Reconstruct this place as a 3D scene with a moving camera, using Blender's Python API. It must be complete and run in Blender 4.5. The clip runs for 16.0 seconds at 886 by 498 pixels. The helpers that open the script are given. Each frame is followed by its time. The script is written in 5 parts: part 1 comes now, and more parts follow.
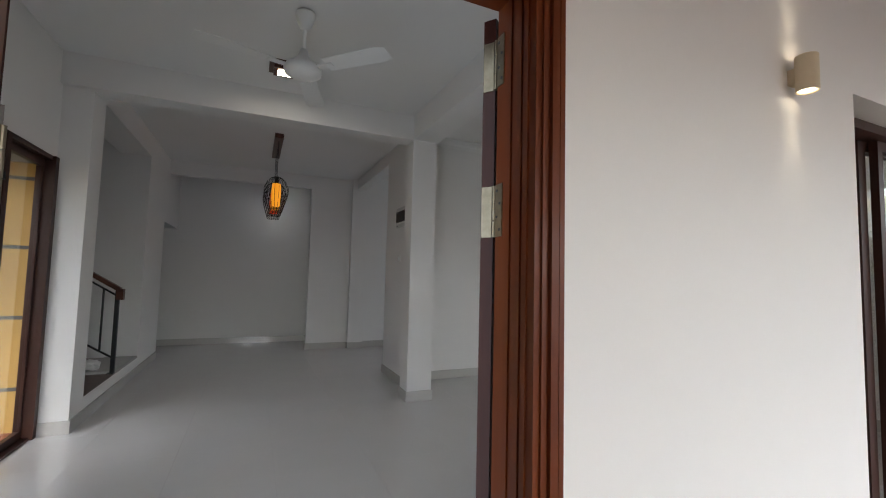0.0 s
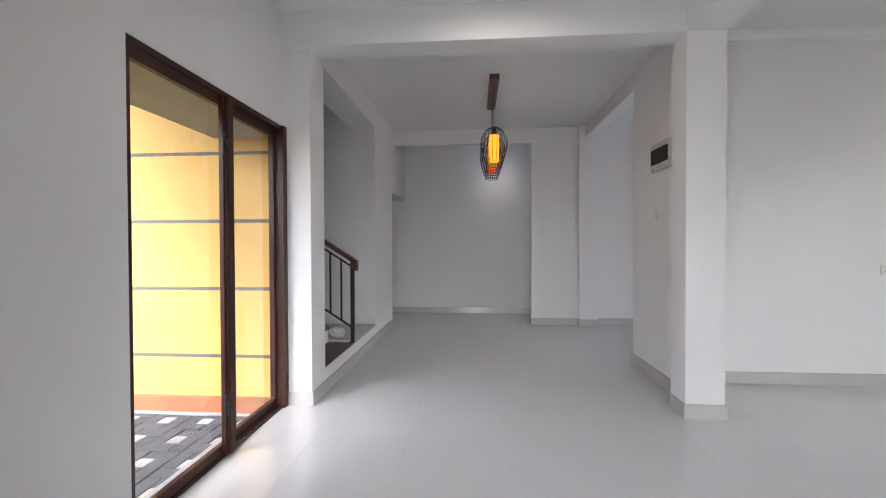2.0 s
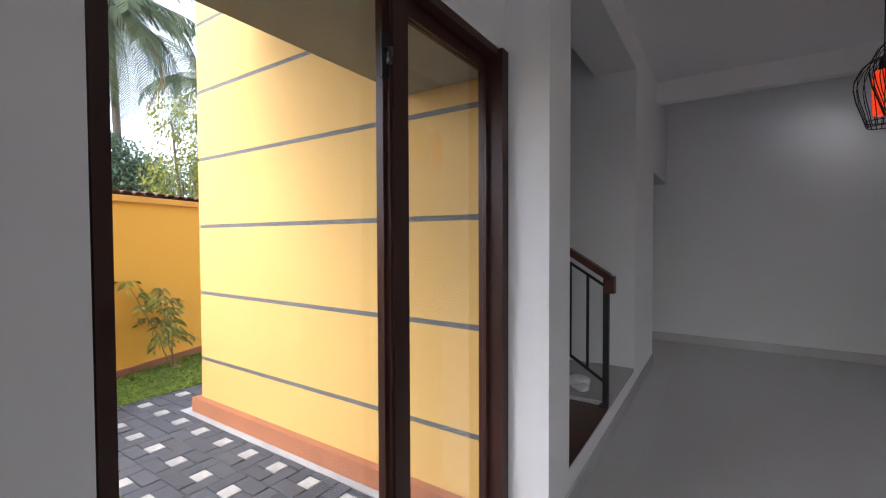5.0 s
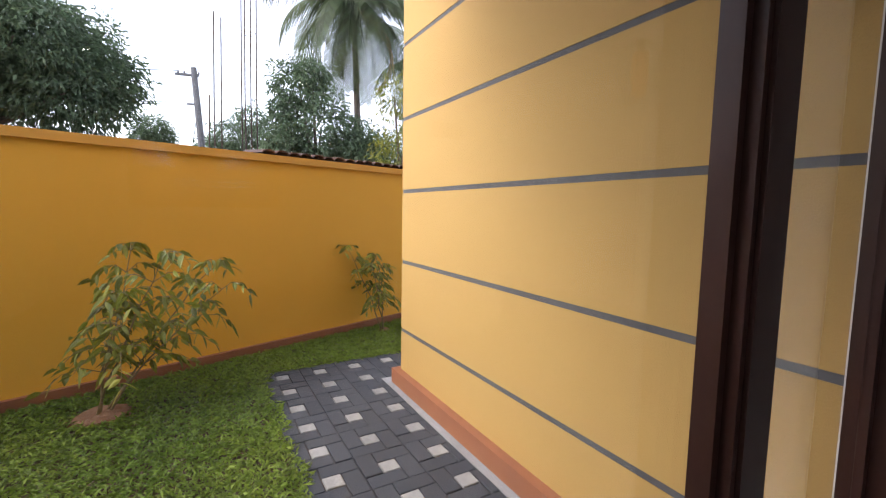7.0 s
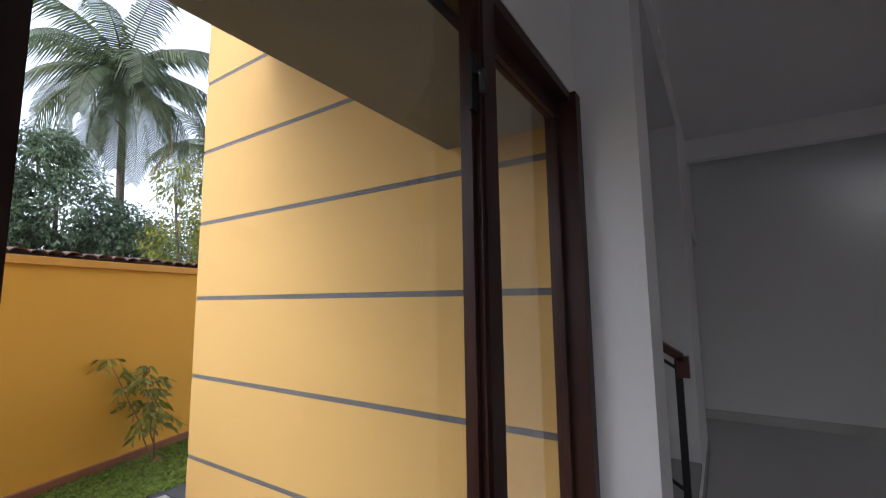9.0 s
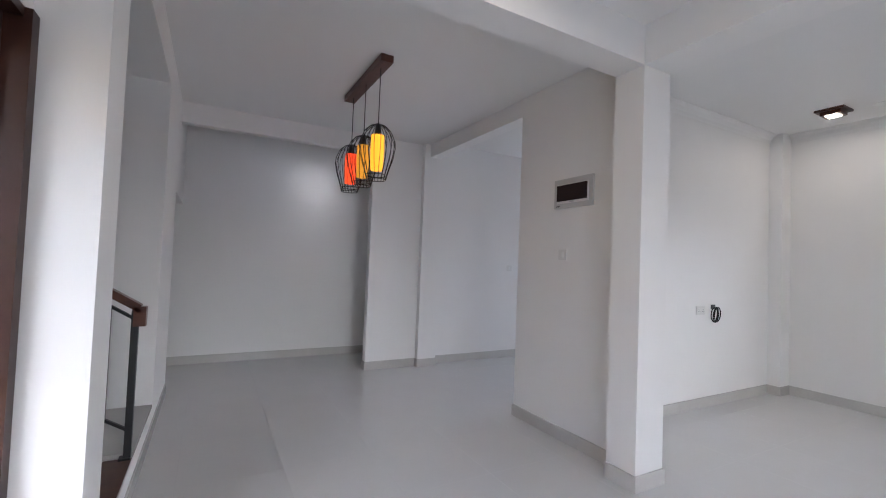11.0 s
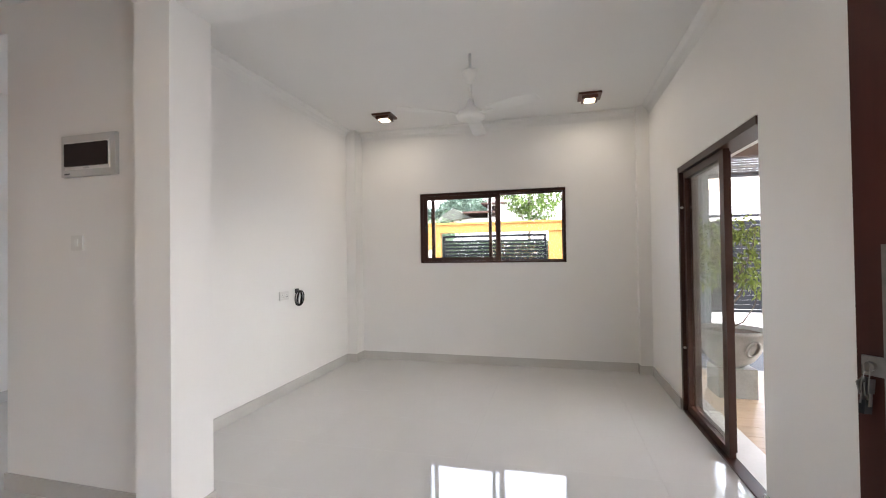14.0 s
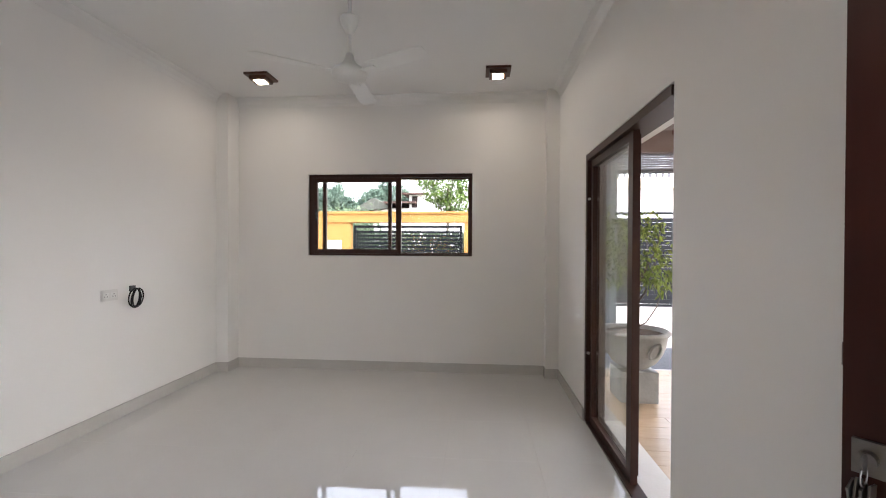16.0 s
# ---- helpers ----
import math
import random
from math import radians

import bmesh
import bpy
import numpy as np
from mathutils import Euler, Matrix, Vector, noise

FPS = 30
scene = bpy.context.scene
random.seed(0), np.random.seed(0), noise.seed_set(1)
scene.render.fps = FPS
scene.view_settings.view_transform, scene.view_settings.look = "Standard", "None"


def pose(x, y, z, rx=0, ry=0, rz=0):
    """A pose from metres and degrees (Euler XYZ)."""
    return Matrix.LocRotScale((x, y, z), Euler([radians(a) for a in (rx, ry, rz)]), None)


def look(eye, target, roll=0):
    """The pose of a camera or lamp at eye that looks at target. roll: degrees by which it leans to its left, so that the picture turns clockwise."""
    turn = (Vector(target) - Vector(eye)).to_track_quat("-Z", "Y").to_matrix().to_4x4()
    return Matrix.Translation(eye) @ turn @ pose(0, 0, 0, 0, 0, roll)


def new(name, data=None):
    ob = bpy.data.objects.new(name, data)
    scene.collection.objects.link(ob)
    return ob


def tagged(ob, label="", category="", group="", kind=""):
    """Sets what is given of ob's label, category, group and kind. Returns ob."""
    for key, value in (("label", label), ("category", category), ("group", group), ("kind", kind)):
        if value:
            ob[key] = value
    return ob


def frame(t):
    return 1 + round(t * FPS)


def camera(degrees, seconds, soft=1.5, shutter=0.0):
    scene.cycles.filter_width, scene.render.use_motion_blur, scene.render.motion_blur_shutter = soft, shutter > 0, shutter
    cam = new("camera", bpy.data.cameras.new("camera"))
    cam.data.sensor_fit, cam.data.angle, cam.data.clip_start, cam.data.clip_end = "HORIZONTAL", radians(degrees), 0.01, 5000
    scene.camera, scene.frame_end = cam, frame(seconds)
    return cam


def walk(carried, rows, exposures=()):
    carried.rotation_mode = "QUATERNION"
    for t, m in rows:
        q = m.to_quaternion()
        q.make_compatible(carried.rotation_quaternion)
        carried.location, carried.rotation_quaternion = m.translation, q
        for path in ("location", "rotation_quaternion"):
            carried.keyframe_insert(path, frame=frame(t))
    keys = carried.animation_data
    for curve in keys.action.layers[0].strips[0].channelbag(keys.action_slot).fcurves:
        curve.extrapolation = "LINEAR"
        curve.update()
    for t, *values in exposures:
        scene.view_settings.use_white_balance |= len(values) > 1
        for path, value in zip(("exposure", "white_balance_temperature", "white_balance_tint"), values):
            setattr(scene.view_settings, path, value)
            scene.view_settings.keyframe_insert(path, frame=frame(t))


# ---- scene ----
cam = camera(92.5, 16.0, 1.1)
PATH = [
    (0, (1.429, -0.72, 1.252), (2.238, 1.104, 1.386), 1.4),
    (0.5, (1.407, -0.41, 1.246), (1.994, 1.499, 1.352), 1.7),
    (1, (1.422, -0.169, 1.222), (1.732, 1.806, 1.269), 1.6),
    (1.5, (1.473, 0.086, 1.227), (1.484, 2.086, 1.232), 0.3),
    (2, (1.433, 0.328, 1.225), (1.281, 2.322, 1.197), -0.2),
    (2.5, (1.328, 0.601, 1.281), (1.053, 2.582, 1.241), 0.3),
    (3, (1.265, 0.789, 1.31), (0.785, 2.73, 1.279), 1.0),
    (3.2, (1.244, 0.879, 1.317), (0.644, 2.786, 1.278), 1.5),
    (5.3, (0.702, 1.852, 1.298), (-0.507, 3.443, 1.219), -0.4),
    (5.5, (0.639, 1.919, 1.293), (-0.658, 3.438, 1.188), -0.4),
    (6, (0.446, 2.07, 1.257), (-1.039, 3.404, 1.134), -0.5),
    (6.5, (0.289, 2.147, 1.26), (-1.36, 3.267, 1.104), -0.7),
    (7, (0.237, 2.17, 1.266), (-1.489, 3.165, 1.085), 1.0),
    (7.5, (0.216, 2.171, 1.271), (-1.504, 3.173, 1.074), 1.6),
    (8, (0.27, 2.135, 1.349), (-1.314, 3.354, 1.41), 2.0),
    (8.2, (0.294, 2.119, 1.388), (-1.203, 3.428, 1.599), 1.8),
    (10.3, (0.493, 1.648, 1.363), (0.693, 3.637, 1.434), 2.1),
    (10.5, (0.482, 1.702, 1.387), (0.952, 3.645, 1.451), 2.1),
    (11, (0.53, 1.644, 1.372), (1.488, 3.398, 1.435), 2.2),
    (11.5, (0.593, 1.617, 1.365), (1.881, 3.145, 1.431), 1.9),
    (12, (0.637, 1.62, 1.366), (2.112, 2.969, 1.422), 1.7),
    (12.5, (0.726, 1.587, 1.373), (2.359, 2.741, 1.409), 1.0),
    (13, (0.877, 1.531, 1.367), (2.626, 2.501, 1.4), -0.1),
    (13.5, (1.029, 1.529, 1.361), (2.887, 2.268, 1.389), -0.6),
    (14, (1.206, 1.559, 1.374), (3.142, 2.062, 1.401), -0.8),
    (14.5, (1.36, 1.56, 1.357), (3.333, 1.887, 1.356), -1.0),
    (15, (1.545, 1.447, 1.362), (3.521, 1.757, 1.356), -0.7),
    (15.5, (1.698, 1.351, 1.375), (3.68, 1.619, 1.36), 0.2),
    (16, (1.871, 1.345, 1.38), (3.864, 1.508, 1.365), 0.3),
]
EXPOSURES = [(0, 1.74, 6200, 10), (0.5, 2.28, 6200, 12), (1.5, 2.95, 6050, 14), (2.2, 2.82, 6050, 15), (3, 2.42, 6050, 16), (5.5, 1.8, 5950, 16), (6, 1.66, 6000, 16), (7, 1.02, 6200, 18),
             (8.2, 0.8, 6150, 18), (10.5, 2.4, 5500, 14), (11, 2.95, 5850, 15), (11.5, 2.98, 6450, 16), (12.1, 3.0, 6450, 14), (12.7, 3.1, 6500, 14), (14, 3.14, 6450, 14), (14.6, 2.9, 6550, 15), (16, 2.78, 6500, 15)]
walk(cam, [(t, look(eye, target, roll)) for t, eye, target, roll in PATH], EXPOSURES)

# ---- light ----
world = bpy.data.worlds.new("sky")
scene.world = world
world.use_nodes = True
wn = world.node_tree
sky = wn.nodes.new("ShaderNodeTexSky")
sky.sky_type, sky.sun_disc = "NISHITA", False
sky.sun_elevation, sky.sun_rotation = radians(46), radians(191)
sky.air_density, sky.dust_density = 1.0, 3.0
# thin bright cloud: pale, with soft patches
pale = wn.nodes.new("ShaderNodeHueSaturation")
pale.inputs["Saturation"].default_value = 0.4
cloud = wn.nodes.new("ShaderNodeTexNoise")
cloud.inputs["Scale"].default_value, cloud.inputs["Detail"].default_value = 3.0, 6
patch = wn.nodes.new("ShaderNodeMapRange")
patch.inputs["From Min"].default_value, patch.inputs["From Max"].default_value = 0.35, 0.65
patch.inputs["To Min"].default_value, patch.inputs["To Max"].default_value = 1.7, 2.3
wn.links.new(cloud.outputs["Fac"], patch.inputs["Value"])
wn.links.new(patch.outputs["Result"], pale.inputs["Value"])
wn.links.new(sky.outputs["Color"], pale.inputs["Color"])
wn.links.new(pale.outputs["Color"], wn.nodes["Background"].inputs["Color"])
wn.nodes["Background"].inputs["Strength"].default_value = 0.15


def lamp(name, kind, m, energy, color=(1, 1, 1), size=0.1, size_y=None):
    data = bpy.data.lights.new(name, kind)
    data.energy, data.color = energy, color
    if kind == "AREA":
        data.size = size
        if size_y:
            data.shape, data.size_y = "RECTANGLE", size_y
    elif kind == "SUN":
        data.angle = size
    else:
        data.shadow_soft_size = size
    ob = new(name, data)
    ob.matrix_world = m
    return ob


lamp("sun", "SUN", look((-2.0, -10, 10.6), (0, 0, 0)), 0.5, (1, 0.96, 0.90), radians(60))
DAY = (0.86, 0.93, 1.0)
# fill lamp added inside the entrance, beyond porch daylight; daylight of the unseen side window
lamp("fill_entrance", "AREA", look((1.52, 0.62, 1.06), (3.4, 3.1, 1.0)), 2.6, DAY, 1.0, 2.0)
lamp("daylight_side_window", "AREA", look((7.95, 5.6, 1.5), (3, 5.6, 1.4)), 2.2, DAY, 1.6, 1.6)

# ---- materials ----


def material(name, a, b=None, rough=0.5, metal=0.0, scale=3.0, fine=60.0, bump=0.02, spread=0.5, coat=0.0, ior=1.5, stretch=(1, 1, 1), per_object=0.0):
    """Two colours mixed by a coarse and a fine noise, with fine relief."""
    m = bpy.data.materials.new(name)
    m.use_nodes = True
    t = m.node_tree
    p = t.nodes["Principled BSDF"]
    b = b or tuple(c * 0.88 for c in a)
    co = t.nodes.new("ShaderNodeTexCoord")
    mp = t.nodes.new("ShaderNodeMapping")
    mp.inputs["Scale"].default_value = stretch
    t.links.new(co.outputs["Object"], mp.inputs["Vector"])
    n1 = t.nodes.new("ShaderNodeTexNoise")
    n1.inputs["Scale"].default_value, n1.inputs["Detail"].default_value = scale, 5
    n2 = t.nodes.new("ShaderNodeTexNoise")
    n2.inputs["Scale"].default_value, n2.inputs["Detail"].default_value = fine, 3
    for n in (n1, n2):
        t.links.new(mp.outputs["Vector"], n.inputs["Vector"])
    add = t.nodes.new("ShaderNodeMath")
    add.operation = "MULTIPLY_ADD"
    add.inputs[1].default_value = 0.35
    t.links.new(n2.outputs["Fac"], add.inputs[0])
    t.links.new(n1.outputs["Fac"], add.inputs[2])
    ramp = t.nodes.new("ShaderNodeMapRange")
    ramp.inputs["From Min"].default_value, ramp.inputs["From Max"].default_value = 0.68 - spread * 0.5, 0.68 + spread * 0.5
    t.links.new(add.outputs[0], ramp.inputs["Value"])
    fac = ramp.outputs["Result"]
    if per_object:
        oi = t.nodes.new("ShaderNodeObjectInfo")
        ma = t.nodes.new("ShaderNodeMath")
        ma.operation = "MULTIPLY_ADD"
        ma.use_clamp = True
        ma.inputs[1].default_value = per_object
        t.links.new(oi.outputs["Random"], ma.inputs[0])
        t.links.new(fac, ma.inputs[2])
        fac = ma.outputs[0]
    mix = t.nodes.new("ShaderNodeMix")
    mix.data_type = "RGBA"
    mix.inputs[6].default_value, mix.inputs[7].default_value = (*a, 1), (*b, 1)
    t.links.new(fac, mix.inputs[0])
    t.links.new(mix.outputs[2], p.inputs["Base Color"])
    p.inputs["Roughness"].default_value, p.inputs["Metallic"].default_value, p.inputs["IOR"].default_value = rough, metal, ior
    p.inputs["Coat Weight"].default_value = coat
    p.inputs["Coat Roughness"].default_value = 0.12
    if bump:
        bp = t.nodes.new("ShaderNodeBump")
        bp.inputs["Strength"].default_value, bp.inputs["Distance"].default_value = min(1, bump * 10), bump * 0.05
        t.links.new(n2.outputs["Fac"], bp.inputs["Height"])
        t.links.new(bp.outputs["Normal"], p.inputs["Normal"])
    return m


def leaf_material(name, a, b):
    m = material(name, a, b, rough=0.62, scale=0.9, fine=14, bump=0)
    t = m.node_tree
    p = t.nodes["Principled BSDF"]
    geo = t.nodes.new("ShaderNodeNewGeometry")
    hs = t.nodes.new("ShaderNodeHueSaturation")
    mr = t.nodes.new("ShaderNodeMapRange")
    mr.inputs["To Min"].default_value, mr.inputs["To Max"].default_value = 0.55, 1.5
    t.links.new(geo.outputs["Random Per Island"], mr.inputs["Value"])
    t.links.new(mr.outputs["Result"], hs.inputs["Value"])
    src = p.inputs["Base Color"].links[0].from_socket
    t.links.new(src, hs.inputs["Color"])
    t.links.new(hs.outputs["Color"], p.inputs["Base Color"])
    tr = t.nodes.new("ShaderNodeBsdfTranslucent")
    t.links.new(hs.outputs["Color"], tr.inputs["Color"])
    ms = t.nodes.new("ShaderNodeMixShader")
    ms.inputs[0].default_value = 0.42
    t.links.new(p.outputs[0], ms.inputs[1])
    t.links.new(tr.outputs[0], ms.inputs[2])
    t.links.new(ms.outputs[0], t.nodes["Material Output"].inputs["Surface"])
    return m


def glowing(name, color, strength):
    m = bpy.data.materials.new(name)
    m.use_nodes = True
    p = m.node_tree.nodes["Principled BSDF"]
    p.inputs["Base Color"].default_value = (*color, 1)
    p.inputs["Emission Color"].default_value, p.inputs["Emission Strength"].default_value = (*color, 1), strength
    return m


def glass_material(name, tint=(1, 1, 1)):
    m = bpy.data.materials.new(name)
    m.use_nodes = True
    p = m.node_tree.nodes["Principled BSDF"]
    p.inputs["Base Color"].default_value = (*tint, 1)
    p.inputs["Transmission Weight"].default_value, p.inputs["Roughness"].default_value, p.inputs["IOR"].default_value = 1, 0, 1.22
    return m


WHITE = material("white_wall_paint", (0.82, 0.81, 0.79), (0.76, 0.75, 0.735), rough=0.55, scale=1.4, fine=220, bump=0.01, spread=1.2)
CEIL = material("white_ceiling_paint", (0.80, 0.795, 0.78), (0.75, 0.745, 0.73), rough=0.7, scale=1.0, fine=180, bump=0.008, spread=1.2)
TILE = material("polished_tile", (0.66, 0.65, 0.63), (0.62, 0.61, 0.595), rough=0.03, ior=1.85, scale=2.5, fine=40, bump=0, spread=1.0, per_object=0.06)
GROUT = material("grout", (0.5, 0.49, 0.475), rough=0.8)
SKIRT = material("skirting_tile", (0.55, 0.535, 0.51), (0.50, 0.485, 0.46), rough=0.18, scale=3, fine=50, bump=0)
TIMBER = material("red_brown_timber", (0.175, 0.039, 0.008), (0.08, 0.017, 0.005), rough=0.4, scale=2.0, fine=9, bump=0.01, stretch=(9, 9, 0.7), ior=1.35, coat=0.08, spread=0.9)
FRAME = material("dark_brown_aluminium", (0.050, 0.018, 0.011), (0.034, 0.013, 0.009), rough=0.42, metal=0.0, scale=3, fine=90, bump=0.003, ior=1.4)
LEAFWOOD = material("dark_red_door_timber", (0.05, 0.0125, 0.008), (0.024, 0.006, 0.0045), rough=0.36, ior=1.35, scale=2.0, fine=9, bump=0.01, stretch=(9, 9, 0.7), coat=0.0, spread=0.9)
TREAD = material("stained_tread_timber", (0.12, 0.045, 0.025), (0.07, 0.026, 0.016), rough=0.35, scale=3, fine=20, stretch=(1, 8, 8), bump=0.01)
IRON = material("black_painted_iron", (0.012, 0.012, 0.013), (0.02, 0.02, 0.02), rough=0.4, bump=0.005)
STEEL = material("brushed_steel", (0.25, 0.235, 0.22), (0.18, 0.17, 0.165), rough=0.42, metal=1.0, fine=120, stretch=(1, 1, 12), bump=0.004)
BRASS = material("worn_brass", (0.40, 0.36, 0.27), (0.22, 0.19, 0.13), rough=0.4, metal=1.0, scale=14, fine=70, bump=0.01)
PLASTIC = material("white_plastic", (0.72, 0.71, 0.69), (0.69, 0.68, 0.66), rough=0.35, bump=0)
GREYPL = material("grey_plastic", (0.55, 0.545, 0.53), (0.5, 0.5, 0.49), rough=0.35, bump=0)
SMOKED = material("smoked_cover", (0.022, 0.012, 0.010), (0.016, 0.009, 0.008), rough=0.5, bump=0, ior=1.3)
RUBBER = material("black_rubber", (0.009, 0.009, 0.009), rough=0.55, bump=0, ior=1.3)
LAMPWOOD = material("stained_lamp_timber", (0.10, 0.03, 0.014), (0.05, 0.017, 0.01), rough=0.35, stretch=(6, 1, 1), fine=25)
FANWHITE = material("white_enamel", (0.78, 0.78, 0.76), (0.74, 0.74, 0.72), rough=0.3, bump=0)
YELLOW = material("pale_yellow_render", (0.47, 0.297, 0.094), (0.42, 0.258, 0.076), rough=0.85, scale=1.1, fine=130, bump=0.05, spread=1.0)
ORANGE = material("ochre_render", (0.78, 0.42, 0.045), (0.69, 0.36, 0.035), rough=0.85, scale=0.9, fine=110, bump=0.05, spread=1.0)
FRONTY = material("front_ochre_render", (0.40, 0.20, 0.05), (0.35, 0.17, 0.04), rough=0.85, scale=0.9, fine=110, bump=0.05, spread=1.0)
CAPY = material("wall_cap_render", (0.72, 0.38, 0.07), (0.6, 0.3, 0.05), rough=0.85, scale=2, fine=90, bump=0.04)
GROOVE = material("grey_band_paint", (0.10, 0.103, 0.107), (0.07, 0.07, 0.074), rough=0.8, bump=0.03)
PLINTH = material("brown_plinth_paint", (0.30, 0.115, 0.05), (0.22, 0.085, 0.04), rough=0.7, scale=4, fine=60, bump=0.03)
SOFFIT = material("grey_soffit_render", (0.30, 0.30, 0.27), (0.25, 0.25, 0.23), rough=0.85, bump=0.03)
CONCRETE = material("cement_strip", (0.30, 0.30, 0.30), (0.2, 0.2, 0.2), rough=0.9, scale=6, fine=50, bump=0.08)
PAVER = material("charcoal_paver", (0.062, 0.068, 0.080), (0.034, 0.038, 0.047), rough=0.75, scale=6, fine=90, bump=0.12, per_object=0.5, spread=0.9)
PAVERW = material("white_paver", (0.40, 0.39, 0.375), (0.20, 0.20, 0.195), rough=0.75, scale=14, fine=70, bump=0.1, per_object=0.4, spread=0.8)
SOIL = material("dark_soil", (0.09, 0.055, 0.03), (0.05, 0.032, 0.02), rough=0.95, scale=12, fine=60, bump=0.2)
DIRT = material("bare_red_soil", (0.24, 0.13, 0.07), (0.15, 0.08, 0.045), rough=0.95, scale=10, fine=60, bump=0.2)
GRASS = leaf_material("grass_leaf", (0.23, 0.31, 0.045), (0.11, 0.185, 0.022))
LEAF = leaf_material("shrub_leaf", (0.27, 0.255, 0.03), (0.08, 0.12, 0.02))
POTLEAF = leaf_material("pot_plant_leaf", (0.20, 0.24, 0.04), (0.08, 0.13, 0.025))
# far leaves: distance haze mixed into the colour, paler and bluer
FARLEAF = leaf_material("hazed_far_leaf", (0.13, 0.19, 0.14), (0.08, 0.13, 0.10))
LAWNTREE = leaf_material("garden_tree_leaf", (0.11, 0.17, 0.03), (0.045, 0.085, 0.02))
HEDGE = leaf_material("hedge_leaf", (0.045, 0.075, 0.03), (0.025, 0.045, 0.02))
# lightened leaf green with blue-grey haze put into the colour
MANGO = leaf_material("hazed_mango_leaf", (0.12, 0.17, 0.085), (0.065, 0.105, 0.06))
FROND = leaf_material("palm_leaf", (0.055, 0.09, 0.045), (0.10, 0.12, 0.05))
DRYFROND = leaf_material("dry_palm_leaf", (0.26, 0.18, 0.07), (0.20, 0.15, 0.05))
BARK = material("bark", (0.12, 0.095, 0.07), (0.07, 0.055, 0.04), rough=0.9, scale=9, fine=40, bump=0.2, stretch=(1, 1, 4))
STEM = material("green_brown_stem", (0.22, 0.16, 0.07), (0.13, 0.10, 0.05), rough=0.7)
ROOFTILE = material("clay_roof_tile", (0.10, 0.05, 0.036), (0.05, 0.03, 0.025), rough=0.85, scale=5, fine=40, bump=0.1, per_object=0.3)
RUST = material("rusty_bar", (0.07, 0.045, 0.035), (0.045, 0.032, 0.028), rough=0.8)
POLE = material("weathered_concrete_pole", (0.24, 0.24, 0.25), (0.18, 0.18, 0.19), rough=0.85)
DRIVE = material("pale_concrete", (0.40, 0.39, 0.375), (0.31, 0.30, 0.29), rough=0.85, scale=2, fine=60, bump=0.05)
POT = material("cast_cement_pot", (0.30, 0.30, 0.285), (0.22, 0.22, 0.21), rough=0.75, scale=6, fine=60, bump=0.06)
DECK = material("wood_look_tile", (0.50, 0.37, 0.24), (0.40, 0.29, 0.18), rough=0.35, scale=3, fine=20, stretch=(7, 1, 1), per_object=0.22, bump=0.01)
GATE = material("charcoal_gate_paint", (0.009, 0.0105, 0.013), (0.007, 0.008, 0.010), rough=0.7, bump=0, ior=1.25)
CREAM = material("cream_render", (0.72, 0.62, 0.45), rough=0.85)
FARWHITE = material("white_render", (0.8, 0.8, 0.78), rough=0.8)
ROOFGREY = material("mossy_roof_sheet", (0.085, 0.09, 0.07), (0.055, 0.06, 0.05), rough=0.8, scale=4, fine=40)
PORCHGREY = material("blue_grey_paint", (0.22, 0.26, 0.29), rough=0.6)
PORCHCEIL = material("porch_ceiling_board", (0.30, 0.24, 0.22), (0.24, 0.19, 0.17), rough=0.6)
GLASS = glass_material("clear_glass", (0.96, 0.98, 0.97))
LAMPLIT = glowing("lamp_diffuser", (1.0, 0.86, 0.62), 3.0)
WIRE = IRON

# ---- building tools ----


def box(bm, x0, x1, y0, y1, z0, z1):
    v = [bm.verts.new((x, y, z)) for z in (z0, z1) for x, y in ((x0, y0), (x1, y0), (x1, y1), (x0, y1))]
    for f in ((3, 2, 1, 0), (4, 5, 6, 7), (0, 1, 5, 4), (1, 2, 6, 5), (2, 3, 7, 6), (3, 0, 4, 7)):
        bm.faces.new([v[i] for i in f])
    return v


def boxes(*rows):
    bm = bmesh.new()
    for r in rows:
        box(bm, *r)
    return bm


def tube(bm, points, radii, seg=8, cap=True):
    """A round bar along points, with a radius at each."""
    pts = [Vector(p) for p in points]
    if not isinstance(radii, (list, tuple)):
        radii = [radii] * len(pts)
    rings, side = [], None
    for i, p in enumerate(pts):
        d = (pts[min(i + 1, len(pts) - 1)] - pts[max(i - 1, 0)]).normalized()
        if side is None:
            side = d.orthogonal().normalized()
        side = (side - d * side.dot(d)).normalized()
        up = d.cross(side)
        rings.append([bm.verts.new(p + radii[i] * (math.cos(a) * side + math.sin(a) * up)) for a in [2 * math.pi * k / seg for k in range(seg)]])
    for a, b in zip(rings, rings[1:]):
        for k in range(seg):
            bm.faces.new((a[k], a[(k + 1) % seg], b[(k + 1) % seg], b[k]))
    if cap:
        bm.faces.new(rings[0][::-1])
        bm.faces.new(rings[-1])
    return bm


